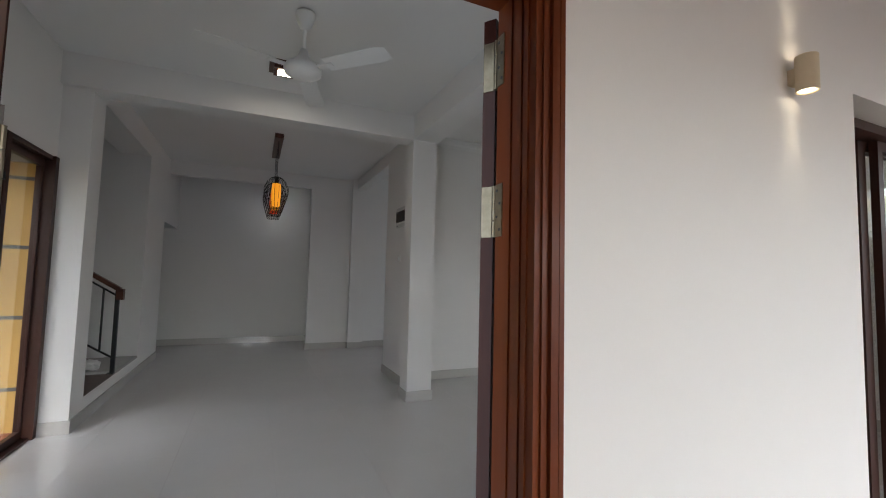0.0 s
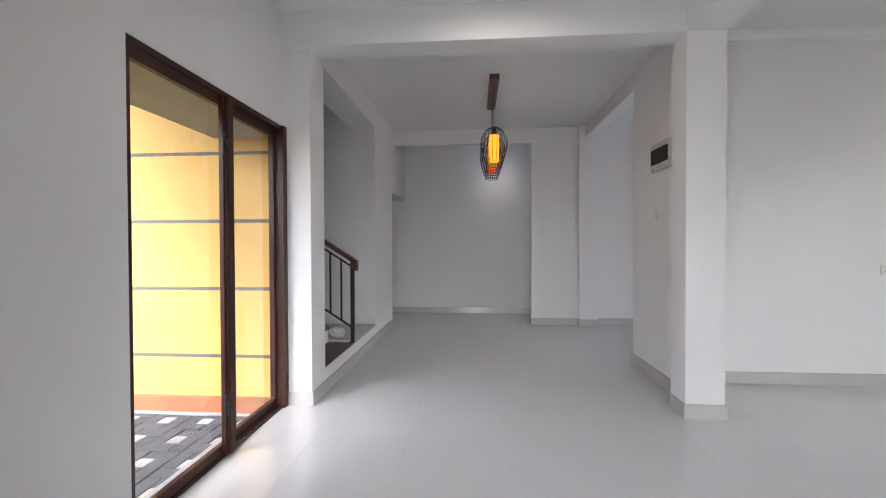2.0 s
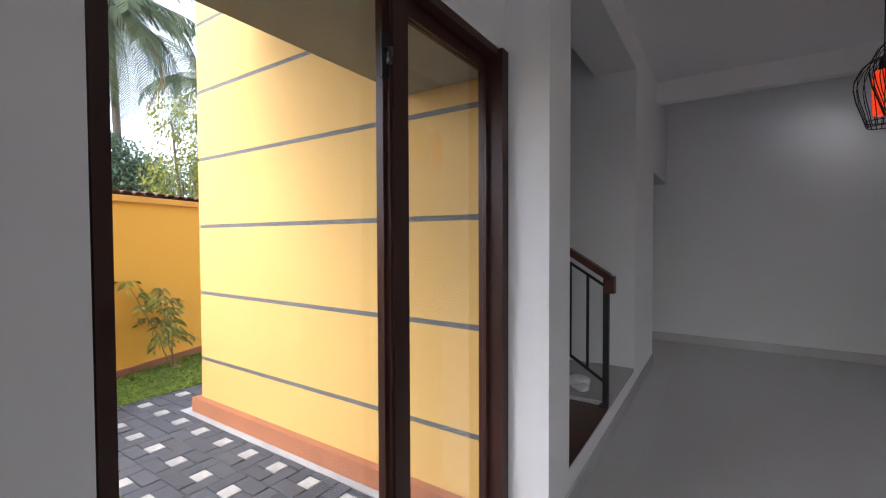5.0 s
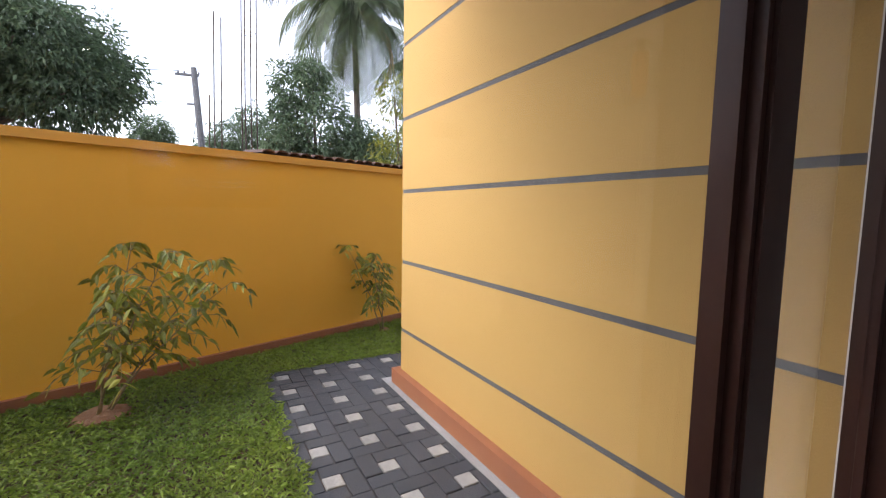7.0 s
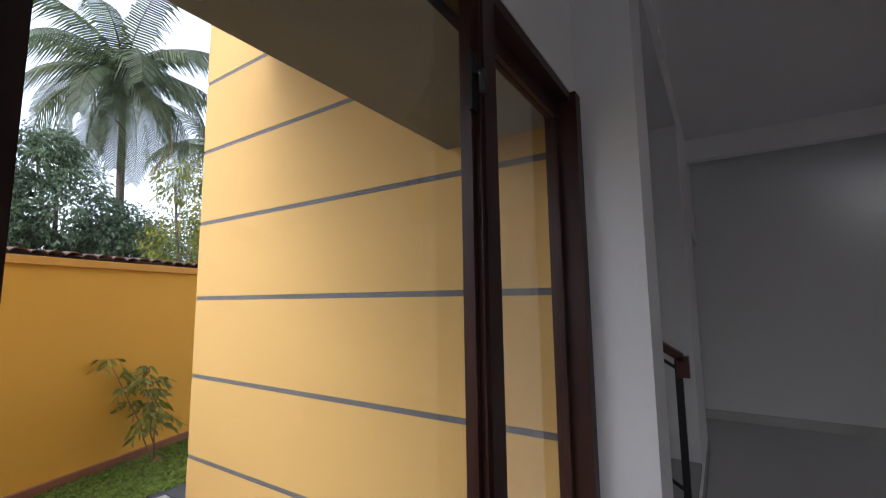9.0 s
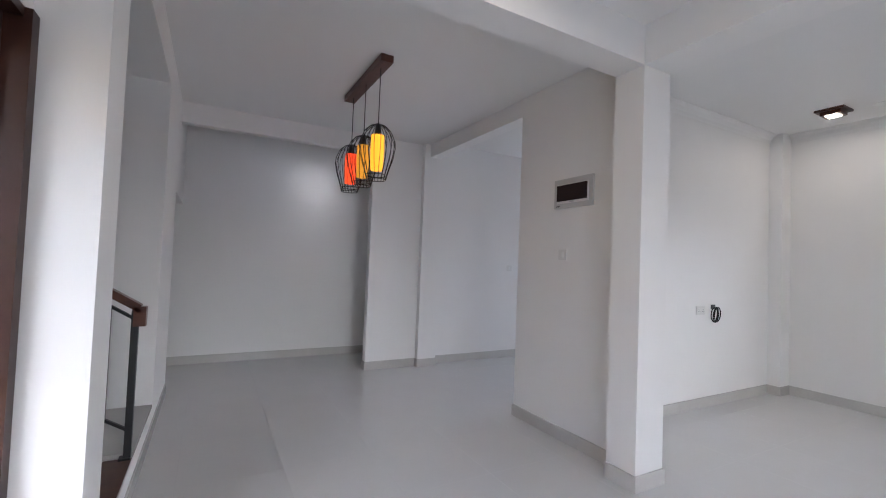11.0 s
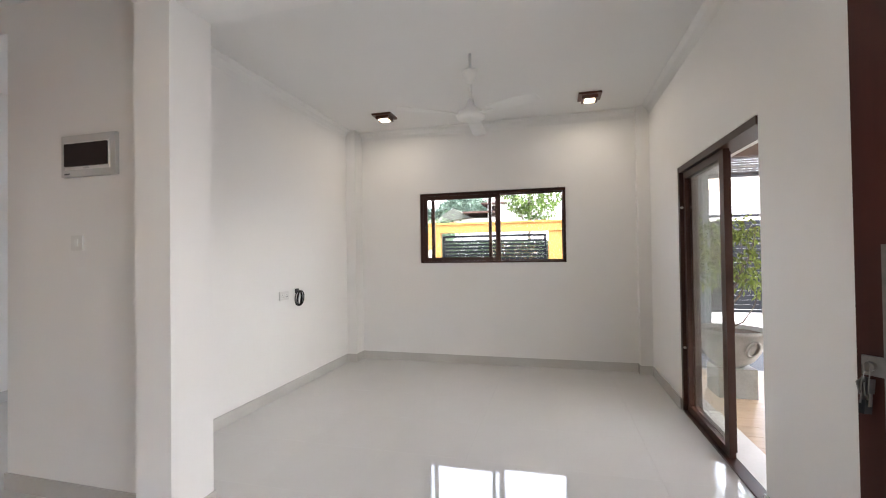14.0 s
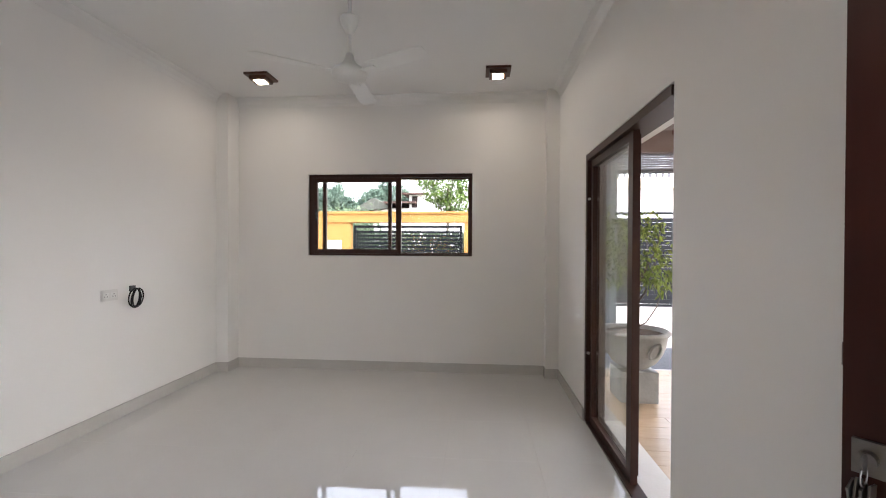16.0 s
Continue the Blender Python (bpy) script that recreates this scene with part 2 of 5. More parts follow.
def spun(bm, profile, seg=32, centre=(0, 0, 0)):
    """A turned body: profile of (radius, z)."""
    c = Vector(centre)
    rings = []
    for r, z in profile:
        if r < 1e-5:
            rings.append([bm.verts.new(c + Vector((0, 0, z)))])
        else:
            rings.append([bm.verts.new(c + Vector((r * math.cos(2 * math.pi * k / seg), r * math.sin(2 * math.pi * k / seg), z))) for k in range(seg)])
    for a, b in zip(rings, rings[1:]):
        for k in range(seg):
            j = (k + 1) % seg
            if len(a) == 1 and len(b) == 1:
                continue
            if len(a) == 1:
                bm.faces.new((a[0], b[j], b[k]))
            elif len(b) == 1:
                bm.faces.new((a[k], a[j], b[0]))
            else:
                bm.faces.new((a[k], a[j], b[j], b[k]))
    return bm


def part(name, bm, mat, parent=None, label="", smooth=False, bevel=0.0, at=None):
    """One mesh object out of a bmesh, under a thing or a part."""
    if bevel:
        bmesh.ops.bevel(bm, geom=[e for e in bm.edges if e.is_manifold and e.calc_face_angle(0) > 0.5], offset=bevel, segments=2, affect="EDGES", clamp_overlap=True)
    bmesh.ops.recalc_face_normals(bm, faces=bm.faces)
    me = bpy.data.meshes.new(name)
    bm.to_mesh(me)
    bm.free()
    me.materials.append(mat)
    if smooth:
        me.polygons.foreach_set("use_smooth", [True] * len(me.polygons))
    ob = new(name, me)
    if at is not None:
        ob.matrix_basis = at
    if parent is not None:
        ob.parent = parent
    if label:
        ob["label"] = label
    return ob


def thing(name, label, category, m=None, group="", kind=""):
    ob = new(name)
    ob.empty_display_size = 0.1
    if m is not None:
        ob.matrix_basis = m
    return tagged(ob, label, category, group, kind)


def structure(name, bm, mat, label, category, bevel=0.0):
    return tagged(part(name, bm, mat, bevel=bevel), label, category, kind="structure")


def wall_mesh(axis, near, far, u0, u1, z0, z1, holes=()):
    """A wall across axis from near to far, along u, with rectangular openings (u0, u1, z0, z1)."""
    us = sorted({u0, u1, *[h[0] for h in holes], *[h[1] for h in holes]})
    zs = sorted({z0, z1, *[h[2] for h in holes], *[h[3] for h in holes]})
    bm = bmesh.new()
    solid = [[not any(h[0] < (a + b) / 2 < h[1] and h[2] < (c + d) / 2 < h[3] for h in holes) for c, d in zip(zs, zs[1:])] for a, b in zip(us, us[1:])]
    vert = {}

    def v(n, i, j):
        key = (n, i, j)
        if key not in vert:
            w = (near, far)[n]
            vert[key] = bm.verts.new((w, us[i], zs[j]) if axis == "x" else (us[i], w, zs[j]))
        return vert[key]
    for i in range(len(us) - 1):
        for j in range(len(zs) - 1):
            if not solid[i][j]:
                continue
            for n in (0, 1):
                bm.faces.new((v(n, i, j), v(n, i + 1, j), v(n, i + 1, j + 1), v(n, i, j + 1)))
            for (di, dj), (p, q) in (((-1, 0), ((i, j), (i, j + 1))), ((1, 0), ((i + 1, j), (i + 1, j + 1))), ((0, -1), ((i, j), (i + 1, j))), ((0, 1), ((i, j + 1), (i + 1, j + 1)))):
                a, b = i + di, j + dj
                if not (0 <= a < len(us) - 1 and 0 <= b < len(zs) - 1 and solid[a][b]):
                    bm.faces.new((v(0, *p), v(0, *q), v(1, *q), v(1, *p)))
    return bm


def leaves_mesh(name, centres, ways, lengths, widths, mat, parent=None, droop=0.25, rng=None, oval=False):
    """Many folded leaves joined into one mesh: each a pointed blade of four triangles, or an oval one of eight."""
    n = len(centres)
    ways = ways / (np.linalg.norm(ways, axis=1, keepdims=True) + 1e-9)
    ref = rng.normal(size=(n, 3))
    side = np.cross(ways, ref)
    side /= np.linalg.norm(side, axis=1, keepdims=True) + 1e-9
    nor = np.cross(side, ways)
    L, W = lengths[:, None], widths[:, None]
    down = np.array([0, 0, -1.0])

    def at(f, w):
        return centres + ways * L * f + down * L * droop * f * f + side * W * w + nor * W * abs(w) * 0.3
    if oval:
        rows = [at(0, 0), at(0.28, 0.46), at(0.30, 0), at(0.28, -0.46), at(0.66, 0.42), at(0.68, 0), at(0.66, -0.42), at(1, 0)]
        tri = [[0, 1, 2], [0, 2, 3], [1, 4, 5], [1, 5, 2], [2, 5, 6], [2, 6, 3], [4, 7, 5], [5, 7, 6]]
    else:
        rows = [at(0, 0), at(0.45, 0.5), at(0.45, -0.5), at(1, 0), at(0.5, 0)]
        tri = [[0, 1, 4], [0, 4, 2], [4, 1, 3], [2, 4, 3]]
    verts = np.stack(rows, 1).reshape(-1, 3)
    faces = ((np.arange(n) * len(rows))[:, None, None] + np.array(tri)[None]).reshape(-1, 3)
    me = bpy.data.meshes.new(name)
    me.from_pydata(verts.tolist(), [], faces.tolist())
    me.materials.append(mat)
    ob = new(name, me)
    if parent is not None:
        ob.parent = parent
    return ob


# ---- shell of the house ----
CH, CL = 2.93, 3.02          # ceilings of the hall and of the living room
GROUND = -0.085
PORCH = -0.03

structure("floor", boxes((-0.105, 8.2, 0.21, 8.2, -0.3, -0.003)), GROUT, "polished light grey porcelain tile floor", "floor")
structure("wall_west", wall_mesh("x", -0.105, 0.0, 0.21, 3.44, 0, 3.3, [(1.98, 3.435, 0, 2.10)]), WHITE, "white painted wall with the side glass door", "wall")
structure("wall_stair", wall_mesh("x", -0.12, 0.20, 3.436, 7.748, 0, 3.3, [(3.72, 5.49, 0.20, 2.665), (6.56, 7.748, 0, 1.97)]), WHITE, "white painted wall with the stair opening", "wall")
structure("wall_south", wall_mesh("y", 0.21, 0.50, -0.199, 5.30, 0, 3.3, [(0.845, 2.20, 0, 2.19), (3.79, 5.30, 0, 2.10)]), WHITE, "white painted front wall with door openings", "wall")
structure("wall_south_east", boxes((5.30, 6.70, 0.36, 0.50, 0, 3.3)), WHITE, "white painted thin front wall beside the sliding door", "wall")
structure("porch_ledge", boxes((5.30, 6.70, 0.210, 0.359, -0.25, PORCH)), DECK, "wood-look tiled ledge along the porch wall", "floor")
structure("wall_east", wall_mesh("x", 6.48, 6.70, 0.501, 4.40, 0, 3.3, [(1.405, 3.235, 1.265, 2.170)]), WHITE, "white painted wall with a sliding window", "wall")
structure("wall_living_back", wall_mesh("y", 4.18, 4.33, 3.18, 6.479, 0, 3.3), WHITE, "white painted living room wall", "wall")
structure("wall_board", wall_mesh("x", 3.03, 3.179, 3.60, 4.76, 0, 3.3), WHITE, "white painted wall carrying the distribution board", "wall")
structure("wall_pier", wall_mesh("y", 6.74, 6.84, 2.27, 2.95, 0, 3.16), WHITE, "white painted thin wall pier", "wall")
structure("wall_dining_back", wall_mesh("y", 6.78, 6.95, 3.21, 8.2, 0, 3.3), WHITE, "white painted dining room wall", "wall")
structure("wall_dining_east", wall_mesh("x", 8.0, 8.2, 4.331, 6.779, 0, 3.3, [(4.8, 6.4, 0.7, 2.3)]), WHITE, "white painted dining room wall with a window", "wall")
structure("wall_dining_south", wall_mesh("y", 4.19, 4.33, 6.701, 8.2, 0, 3.3), WHITE, "white painted dining room wall", "wall")
structure("wall_north", wall_mesh("y", 7.75, 7.95, -1.6, 3.2, 0, 3.5), WHITE, "white painted end wall lit by a skylight", "wall")
structure("wall_passage", boxes((-1.8, -1.6, 5.72, 7.95, 0, 3.3)), WHITE, "white painted passage wall", "wall")
structure("column_hall", boxes((2.885, 3.15, 3.38, 3.60, 0, 3.02)), WHITE, "white painted square column", "column", bevel=0.006)
structure("column_dining", boxes((2.95, 3.21, 6.66, 6.96, 0, 3.02)), WHITE, "white painted square column", "column", bevel=0.006)
structure("column_front", boxes((2.885, 3.24, 0.50, 0.516, 0, 2.675)), WHITE, "white painted shallow pilaster", "column", bevel=0.003)
structure("column_corner_back", boxes((6.27, 6.48, 4.05, 4.18, 0, 3.02)), WHITE, "white painted corner column", "column", bevel=0.004)
structure("column_corner_front", boxes((6.37, 6.48, 0.50, 0.63, 0, 3.02)), WHITE, "white painted corner column", "column", bevel=0.004)
structure("beam_hall", boxes((0.0, 2.885, 3.38, 3.60, 2.675, 2.95)), WHITE, "white painted ceiling beam", "beam", bevel=0.005)
structure("beam_living", boxes((2.885, 3.15, 0.50, 3.38, 2.675, 3.05)), WHITE, "white painted ceiling beam", "beam", bevel=0.005)
structure("beam_dining", boxes((3.03, 3.179, 4.76, 6.66, 2.76, 3.05)), WHITE, "white painted ceiling beam", "beam", bevel=0.005)
structure("beam_end", boxes((0.20, 2.27, 6.74, 6.84, 2.715, 3.16)), WHITE, "white painted header over the light well", "beam", bevel=0.005)
structure("ceiling_entrance", boxes((-0.1, 2.885, 0.3, 3.38, CH, CH + 0.15)), CEIL, "white painted ceiling", "ceiling")
structure("ceiling_hall", boxes((0.0, 3.03, 3.60, 6.74, CH, CH + 0.15)), CEIL, "white painted ceiling", "ceiling")
structure("ceiling_living", boxes((3.15, 6.6, 0.3, 4.25, CL, CL + 0.15)), CEIL, "white painted ceiling", "ceiling")
structure("ceiling_dining", boxes((3.179, 8.1, 4.25, 6.9, CL, CL + 0.15)), CEIL, "white painted ceiling", "ceiling")
structure("ceiling_passage", boxes((-1.7, 0.2, 5.72, 7.75, 3.0, 3.15)), CEIL, "white painted passage ceiling", "ceiling")
structure("wall_recess", boxes((3.0, 3.2, 6.961, 7.749, 0, 3.3)), WHITE, "white painted recess wall", "wall")
structure("roof_well", boxes((0.2, 1.42, 6.841, 7.75, 3.06, 3.09), (1.94, 3.2, 6.841, 7.75, 3.06, 3.09), (1.42, 1.94, 7.06, 7.75, 3.06, 3.09), (1.42, 1.94, 6.841, 6.95, 3.06, 3.09)), CEIL, "white slab round the skylight", "ceiling")
structure("roof_slab", boxes((-0.2, 8.2, 0.21, 6.1, 3.31, 3.45)), CEIL, "concrete roof slab", "roof")


def cornice():
    bm = bmesh.new()
    x0, x1, y0, y1 = 3.15, 6.48, 0.50, 4.18
    prof = [(0.0, 0.10), (0.003, 0.10), (0.012, 0.065), (0.035, 0.028), (0.07, 0.008), (0.07, 0.0), (0.0, 0.0)]
    rings = []
    for cx, cy, sx, sy in ((x0, y0, 1, 1), (x1, y0, -1, 1), (x1, y1, -1, -1), (x0, y1, 1, -1)):
        rings.append([bm.verts.new((cx + sx * o, cy + sy * o, CL - d)) for o, d in prof])
    for k in range(4):
        a, b = rings[k], rings[(k + 1) % 4]
        for i in range(len(prof)):
            j = (i + 1) % len(prof)
            bm.faces.new((a[i], a[j], b[j], b[i]))
    return bm


structure("cornice", cornice(), CEIL, "white plaster cove cornice", "cornice")

# skirting tiles, each run on its own
SK = 0.012
for k, r in enumerate((
    (0.0, SK, 0.50, 1.98), (0.0, 0.20, 3.44 - SK, 3.44), (0.20, 0.20 + SK, 3.44 - SK, 6.56),
    (-1.6, 3.0, 7.75 - SK, 7.75), (2.27 - SK, 2.27, 6.74 - SK, 6.84), (2.27, 2.95, 6.74 - SK, 6.74), (2.95 - SK, 2.95, 6.66 - SK, 6.728),
    (2.95, 3.21, 6.66 - SK, 6.66), (3.21, 3.21 + SK, 6.66 - SK, 6.768), (3.21, 8.0, 6.78 - SK, 6.78),
    (3.03 - SK, 3.03, 3.60, 4.76), (3.03 - SK, 3.179 + SK, 4.76, 4.76 + SK), (2.885 - SK, 2.885, 3.38 - SK, 3.60), (2.885, 3.15 + SK, 3.38 - SK, 3.38),
    (3.15, 3.15 + SK, 3.38, 3.60), (3.179, 3.179 + SK, 3.60, 4.168), (3.19, 6.27, 4.18 - SK, 4.18), (6.27 - SK, 6.27, 4.05 - SK, 4.168),
    (6.27, 6.48, 4.05 - SK, 4.05), (6.48 - SK, 6.48, 0.63, 4.038), (6.37 - SK, 6.37, 0.50, 0.63 + SK), (6.37, 6.468, 0.63, 0.63 + SK),
    (5.30, 6.358, 0.50, 0.50 + SK), (2.30, 2.885 - SK, 0.50, 0.50 + SK), (2.885 - SK, 3.24 + SK, 0.516, 0.516 + SK), (3.24 + SK, 3.79, 0.50, 0.50 + SK), (SK, 0.80, 0.50, 0.50 + SK))):
    x0, x1, y0, y1 = r
    structure("baseboard", boxes((x0, x1, y0, y1, 0, 0.10)), SKIRT, "grey porcelain tile skirting", "baseboard", bevel=0.002)


# ---- doors and windows ----


def slider_leaf(name, parent, axis, w0, w1, u0, u1, z0, z1, stile, sa=None, sb=None):
    """A glazed leaf: two stiles, two rails and a pane, in the plane across axis."""
    def b(wa, wb, ua, ub, za, zb):
        return (wa, wb, ua, ub, za, zb) if axis == "x" else (ua, ub, wa, wb, za, zb)
    leaf = new(name)
    leaf.parent = parent
    sa, sb = sa or stile, sb or stile
    part("stile", boxes(b(w0, w1, u0, u0 + sa, z0, z1)), FRAME, leaf, bevel=0.004)
    part("stile", boxes(b(w0, w1, u1 - sb, u1, z0, z1)), FRAME, leaf, bevel=0.004)
    part("rail", boxes(b(w0, w1, u0 + sa, u1 - sb, z0, z0 + stile)), FRAME, leaf, bevel=0.004)
    part("rail", boxes(b(w0, w1, u0 + sa, u1 - sb, z1 - stile, z1)), FRAME, leaf, bevel=0.004)
    m = (w0 + w1) / 2
    pane = part("pane", boxes(b(m - 0.003, m + 0.003, u0 + sa, u1 - sb, z0 + stile, z1 - stile)), GLASS, leaf, "clear glass pane")
    pane.visible_shadow = False
    return leaf


def latch(parent, x, y, z, sx):
    bm = boxes((x, x + 0.012 * sx, y - 0.014, y + 0.014, z - 0.06, z + 0.06))
    part("latch_plate", bm, IRON, parent, bevel=0.003)
    bm = bmesh.new()
    tube(bm, [(x + 0.01 * sx, y, z + 0.015), (x + 0.035 * sx, y, z + 0.015), (x + 0.045 * sx, y - 0.012, z - 0.03)], 0.008, 10)
    part("latch_lever", bm, IRON, parent, smooth=True)


gd = thing("window_1", "dark brown framed two-leaf glass door onto the side yard", "glass door", kind="structure")
part("frame_jamb", boxes((-0.10, -0.002, 1.984, 1.994, 0, 2.098)), FRAME, gd, bevel=0.002)
part("frame_jamb", boxes((-0.10, 0.018, 3.376, 3.434, 0, 2.098)), FRAME, gd, bevel=0.003)
part("frame_head", boxes((-0.10, -0.002, 1.994, 3.376, 2.068, 2.098)), FRAME, gd, bevel=0.003)
part("frame_sill", boxes((-0.10, -0.002, 1.994, 3.376, 0, 0.018)), FRAME, gd, bevel=0.003)
slider_leaf("leaf", gd, "x", -0.046, -0.012, 1.995, 2.724, 0.02, 2.066, 0.055, 0.018, 0.014)
part("meeting_stile", boxes((-0.011, 0.032, 2.650, 2.704, 0.02, 2.066)), FRAME, gd, bevel=0.004)
part("meeting_rib", boxes((0.008, 0.027, 2.640, 2.649, 0.02, 2.066)), FRAME, gd, bevel=0.003)
part("meeting_lip", boxes((-0.011, 0.014, 2.627, 2.639, 0.02, 2.066)), FRAME, gd, bevel=0.003)
slider_leaf("leaf", gd, "x", -0.084, -0.048, 2.79, 3.375, 0.02, 2.066, 0.055, 0.03, 0.022)
latch(gd, 0.014, 2.630, 1.80, 0.7)
latch(gd, 0.014, 2.630, 0.30, 0.7)

ew = thing("window_2", "dark brown framed two-panel sliding window", "window", kind="structure")
part("frame_jamb", boxes((6.50, 6.60, 1.407, 1.437, 1.267, 2.168)), FRAME, ew, bevel=0.003)
part("frame_jamb", boxes((6.50, 6.60, 3.192, 3.233, 1.267, 2.168)), FRAME, ew, bevel=0.003)
part("frame_head", boxes((6.50, 6.60, 1.437, 3.192, 2.132, 2.168)), FRAME, ew, bevel=0.003)
part("frame_sill", boxes((6.50, 6.60, 1.437, 3.192, 1.267, 1.289)), FRAME, ew, bevel=0.003)
slider_leaf("sash", ew, "x", 6.503, 6.54, 2.191, 3.191, 1.290, 2.131, 0.048, 0.053, 0.050)
slider_leaf("sash", ew, "x", 6.555, 6.59, 1.438, 2.26, 1.290, 2.131, 0.014)
part("muntin", boxes((6.556, 6.59, 3.056, 3.100, 1.29, 2.131)), FRAME, ew, bevel=0.003)
part("muntin", boxes((6.556, 6.59, 2.307, 2.347, 1.29, 2.131)), FRAME, ew, bevel=0.003)
latch(ew, 6.503, 3.15, 1.72, -0.7)

sd = thing("door_1", "dark brown framed glass sliding door standing half open", "sliding door", kind="structure")
part("frame_jamb", boxes((3.793, 3.823, 0.345, 0.43, 0.011, 2.098)), FRAME, sd, bevel=0.003)
part("frame_jamb", boxes((5.258, 5.298, 0.345, 0.497, 0.011, 2.098)), FRAME, sd, bevel=0.003)
part("frame_head", boxes((3.823, 5.258, 0.34, 0.497, 2.05, 2.098)), FRAME, sd, bevel=0.003)
part("frame_sill", boxes((3.823, 5.258, 0.415, 0.494, 0.0, 0.014)), FRAME, sd, bevel=0.003)
slider_leaf("leaf", sd, "y", 0.428, 0.466, 4.37, 5.256, 0.016, 2.048, 0.055, 0.075, 0.05)
slider_leaf("leaf", sd, "y", 0.385, 0.422, 4.47, 5.256, 0.016, 2.048, 0.055, 0.05, 0.05)
part("threshold", boxes((3.794, 5.297, 0.211, 0.414, -0.02, 0.010)), FARWHITE, sd, "white threshold strip", bevel=0.003)
for z in (0.55, 1.75):
    bm = bmesh.new()
    tube(bm, [(5.258, 0.481, z), (5.246, 0.481, z)], 0.011, 12)
    part("bumper", bm, PLASTIC, sd)

# front door: moulded frame and two leaves folded inwards
fd = thing("door_2", "red-brown timber double front door with both leaves open", "door", kind="structure")


def jamb(x, s):
    """A moulded post; s points away from the opening."""
    bm = boxes((min(x, x + s * 0.10), max(x, x + s * 0.10), 0.20, 0.400, 0, 2.19))
    part("door_jamb", bm, TIMBER, fd, bevel=0.006)
    for a, b, y in ((0.02, 0.034, 0.192), (0.046, 0.070, 0.186), (0.078, 0.09, 0.193)):
        lo, hi = sorted((x + s * a, x + s * b))
        part("moulding", boxes((lo, hi, y, 0.2, 0, 2.19)), TIMBER, fd, bevel=0.004)
    for ya, yb in ((0.23, 0.25), (0.262, 0.30), (0.315, 0.33)):
        lo, hi = sorted((x, x - s * 0.006))
        part("moulding", boxes((lo, hi, ya, yb, 0, 2.10)), TIMBER, fd, bevel=0.0025)


jamb(2.10, 1)
jamb(0.945, -1)
part("door_head", boxes((0.945, 2.10, 0.20, 0.400, 2.10, 2.19)), TIMBER, fd, bevel=0.006)


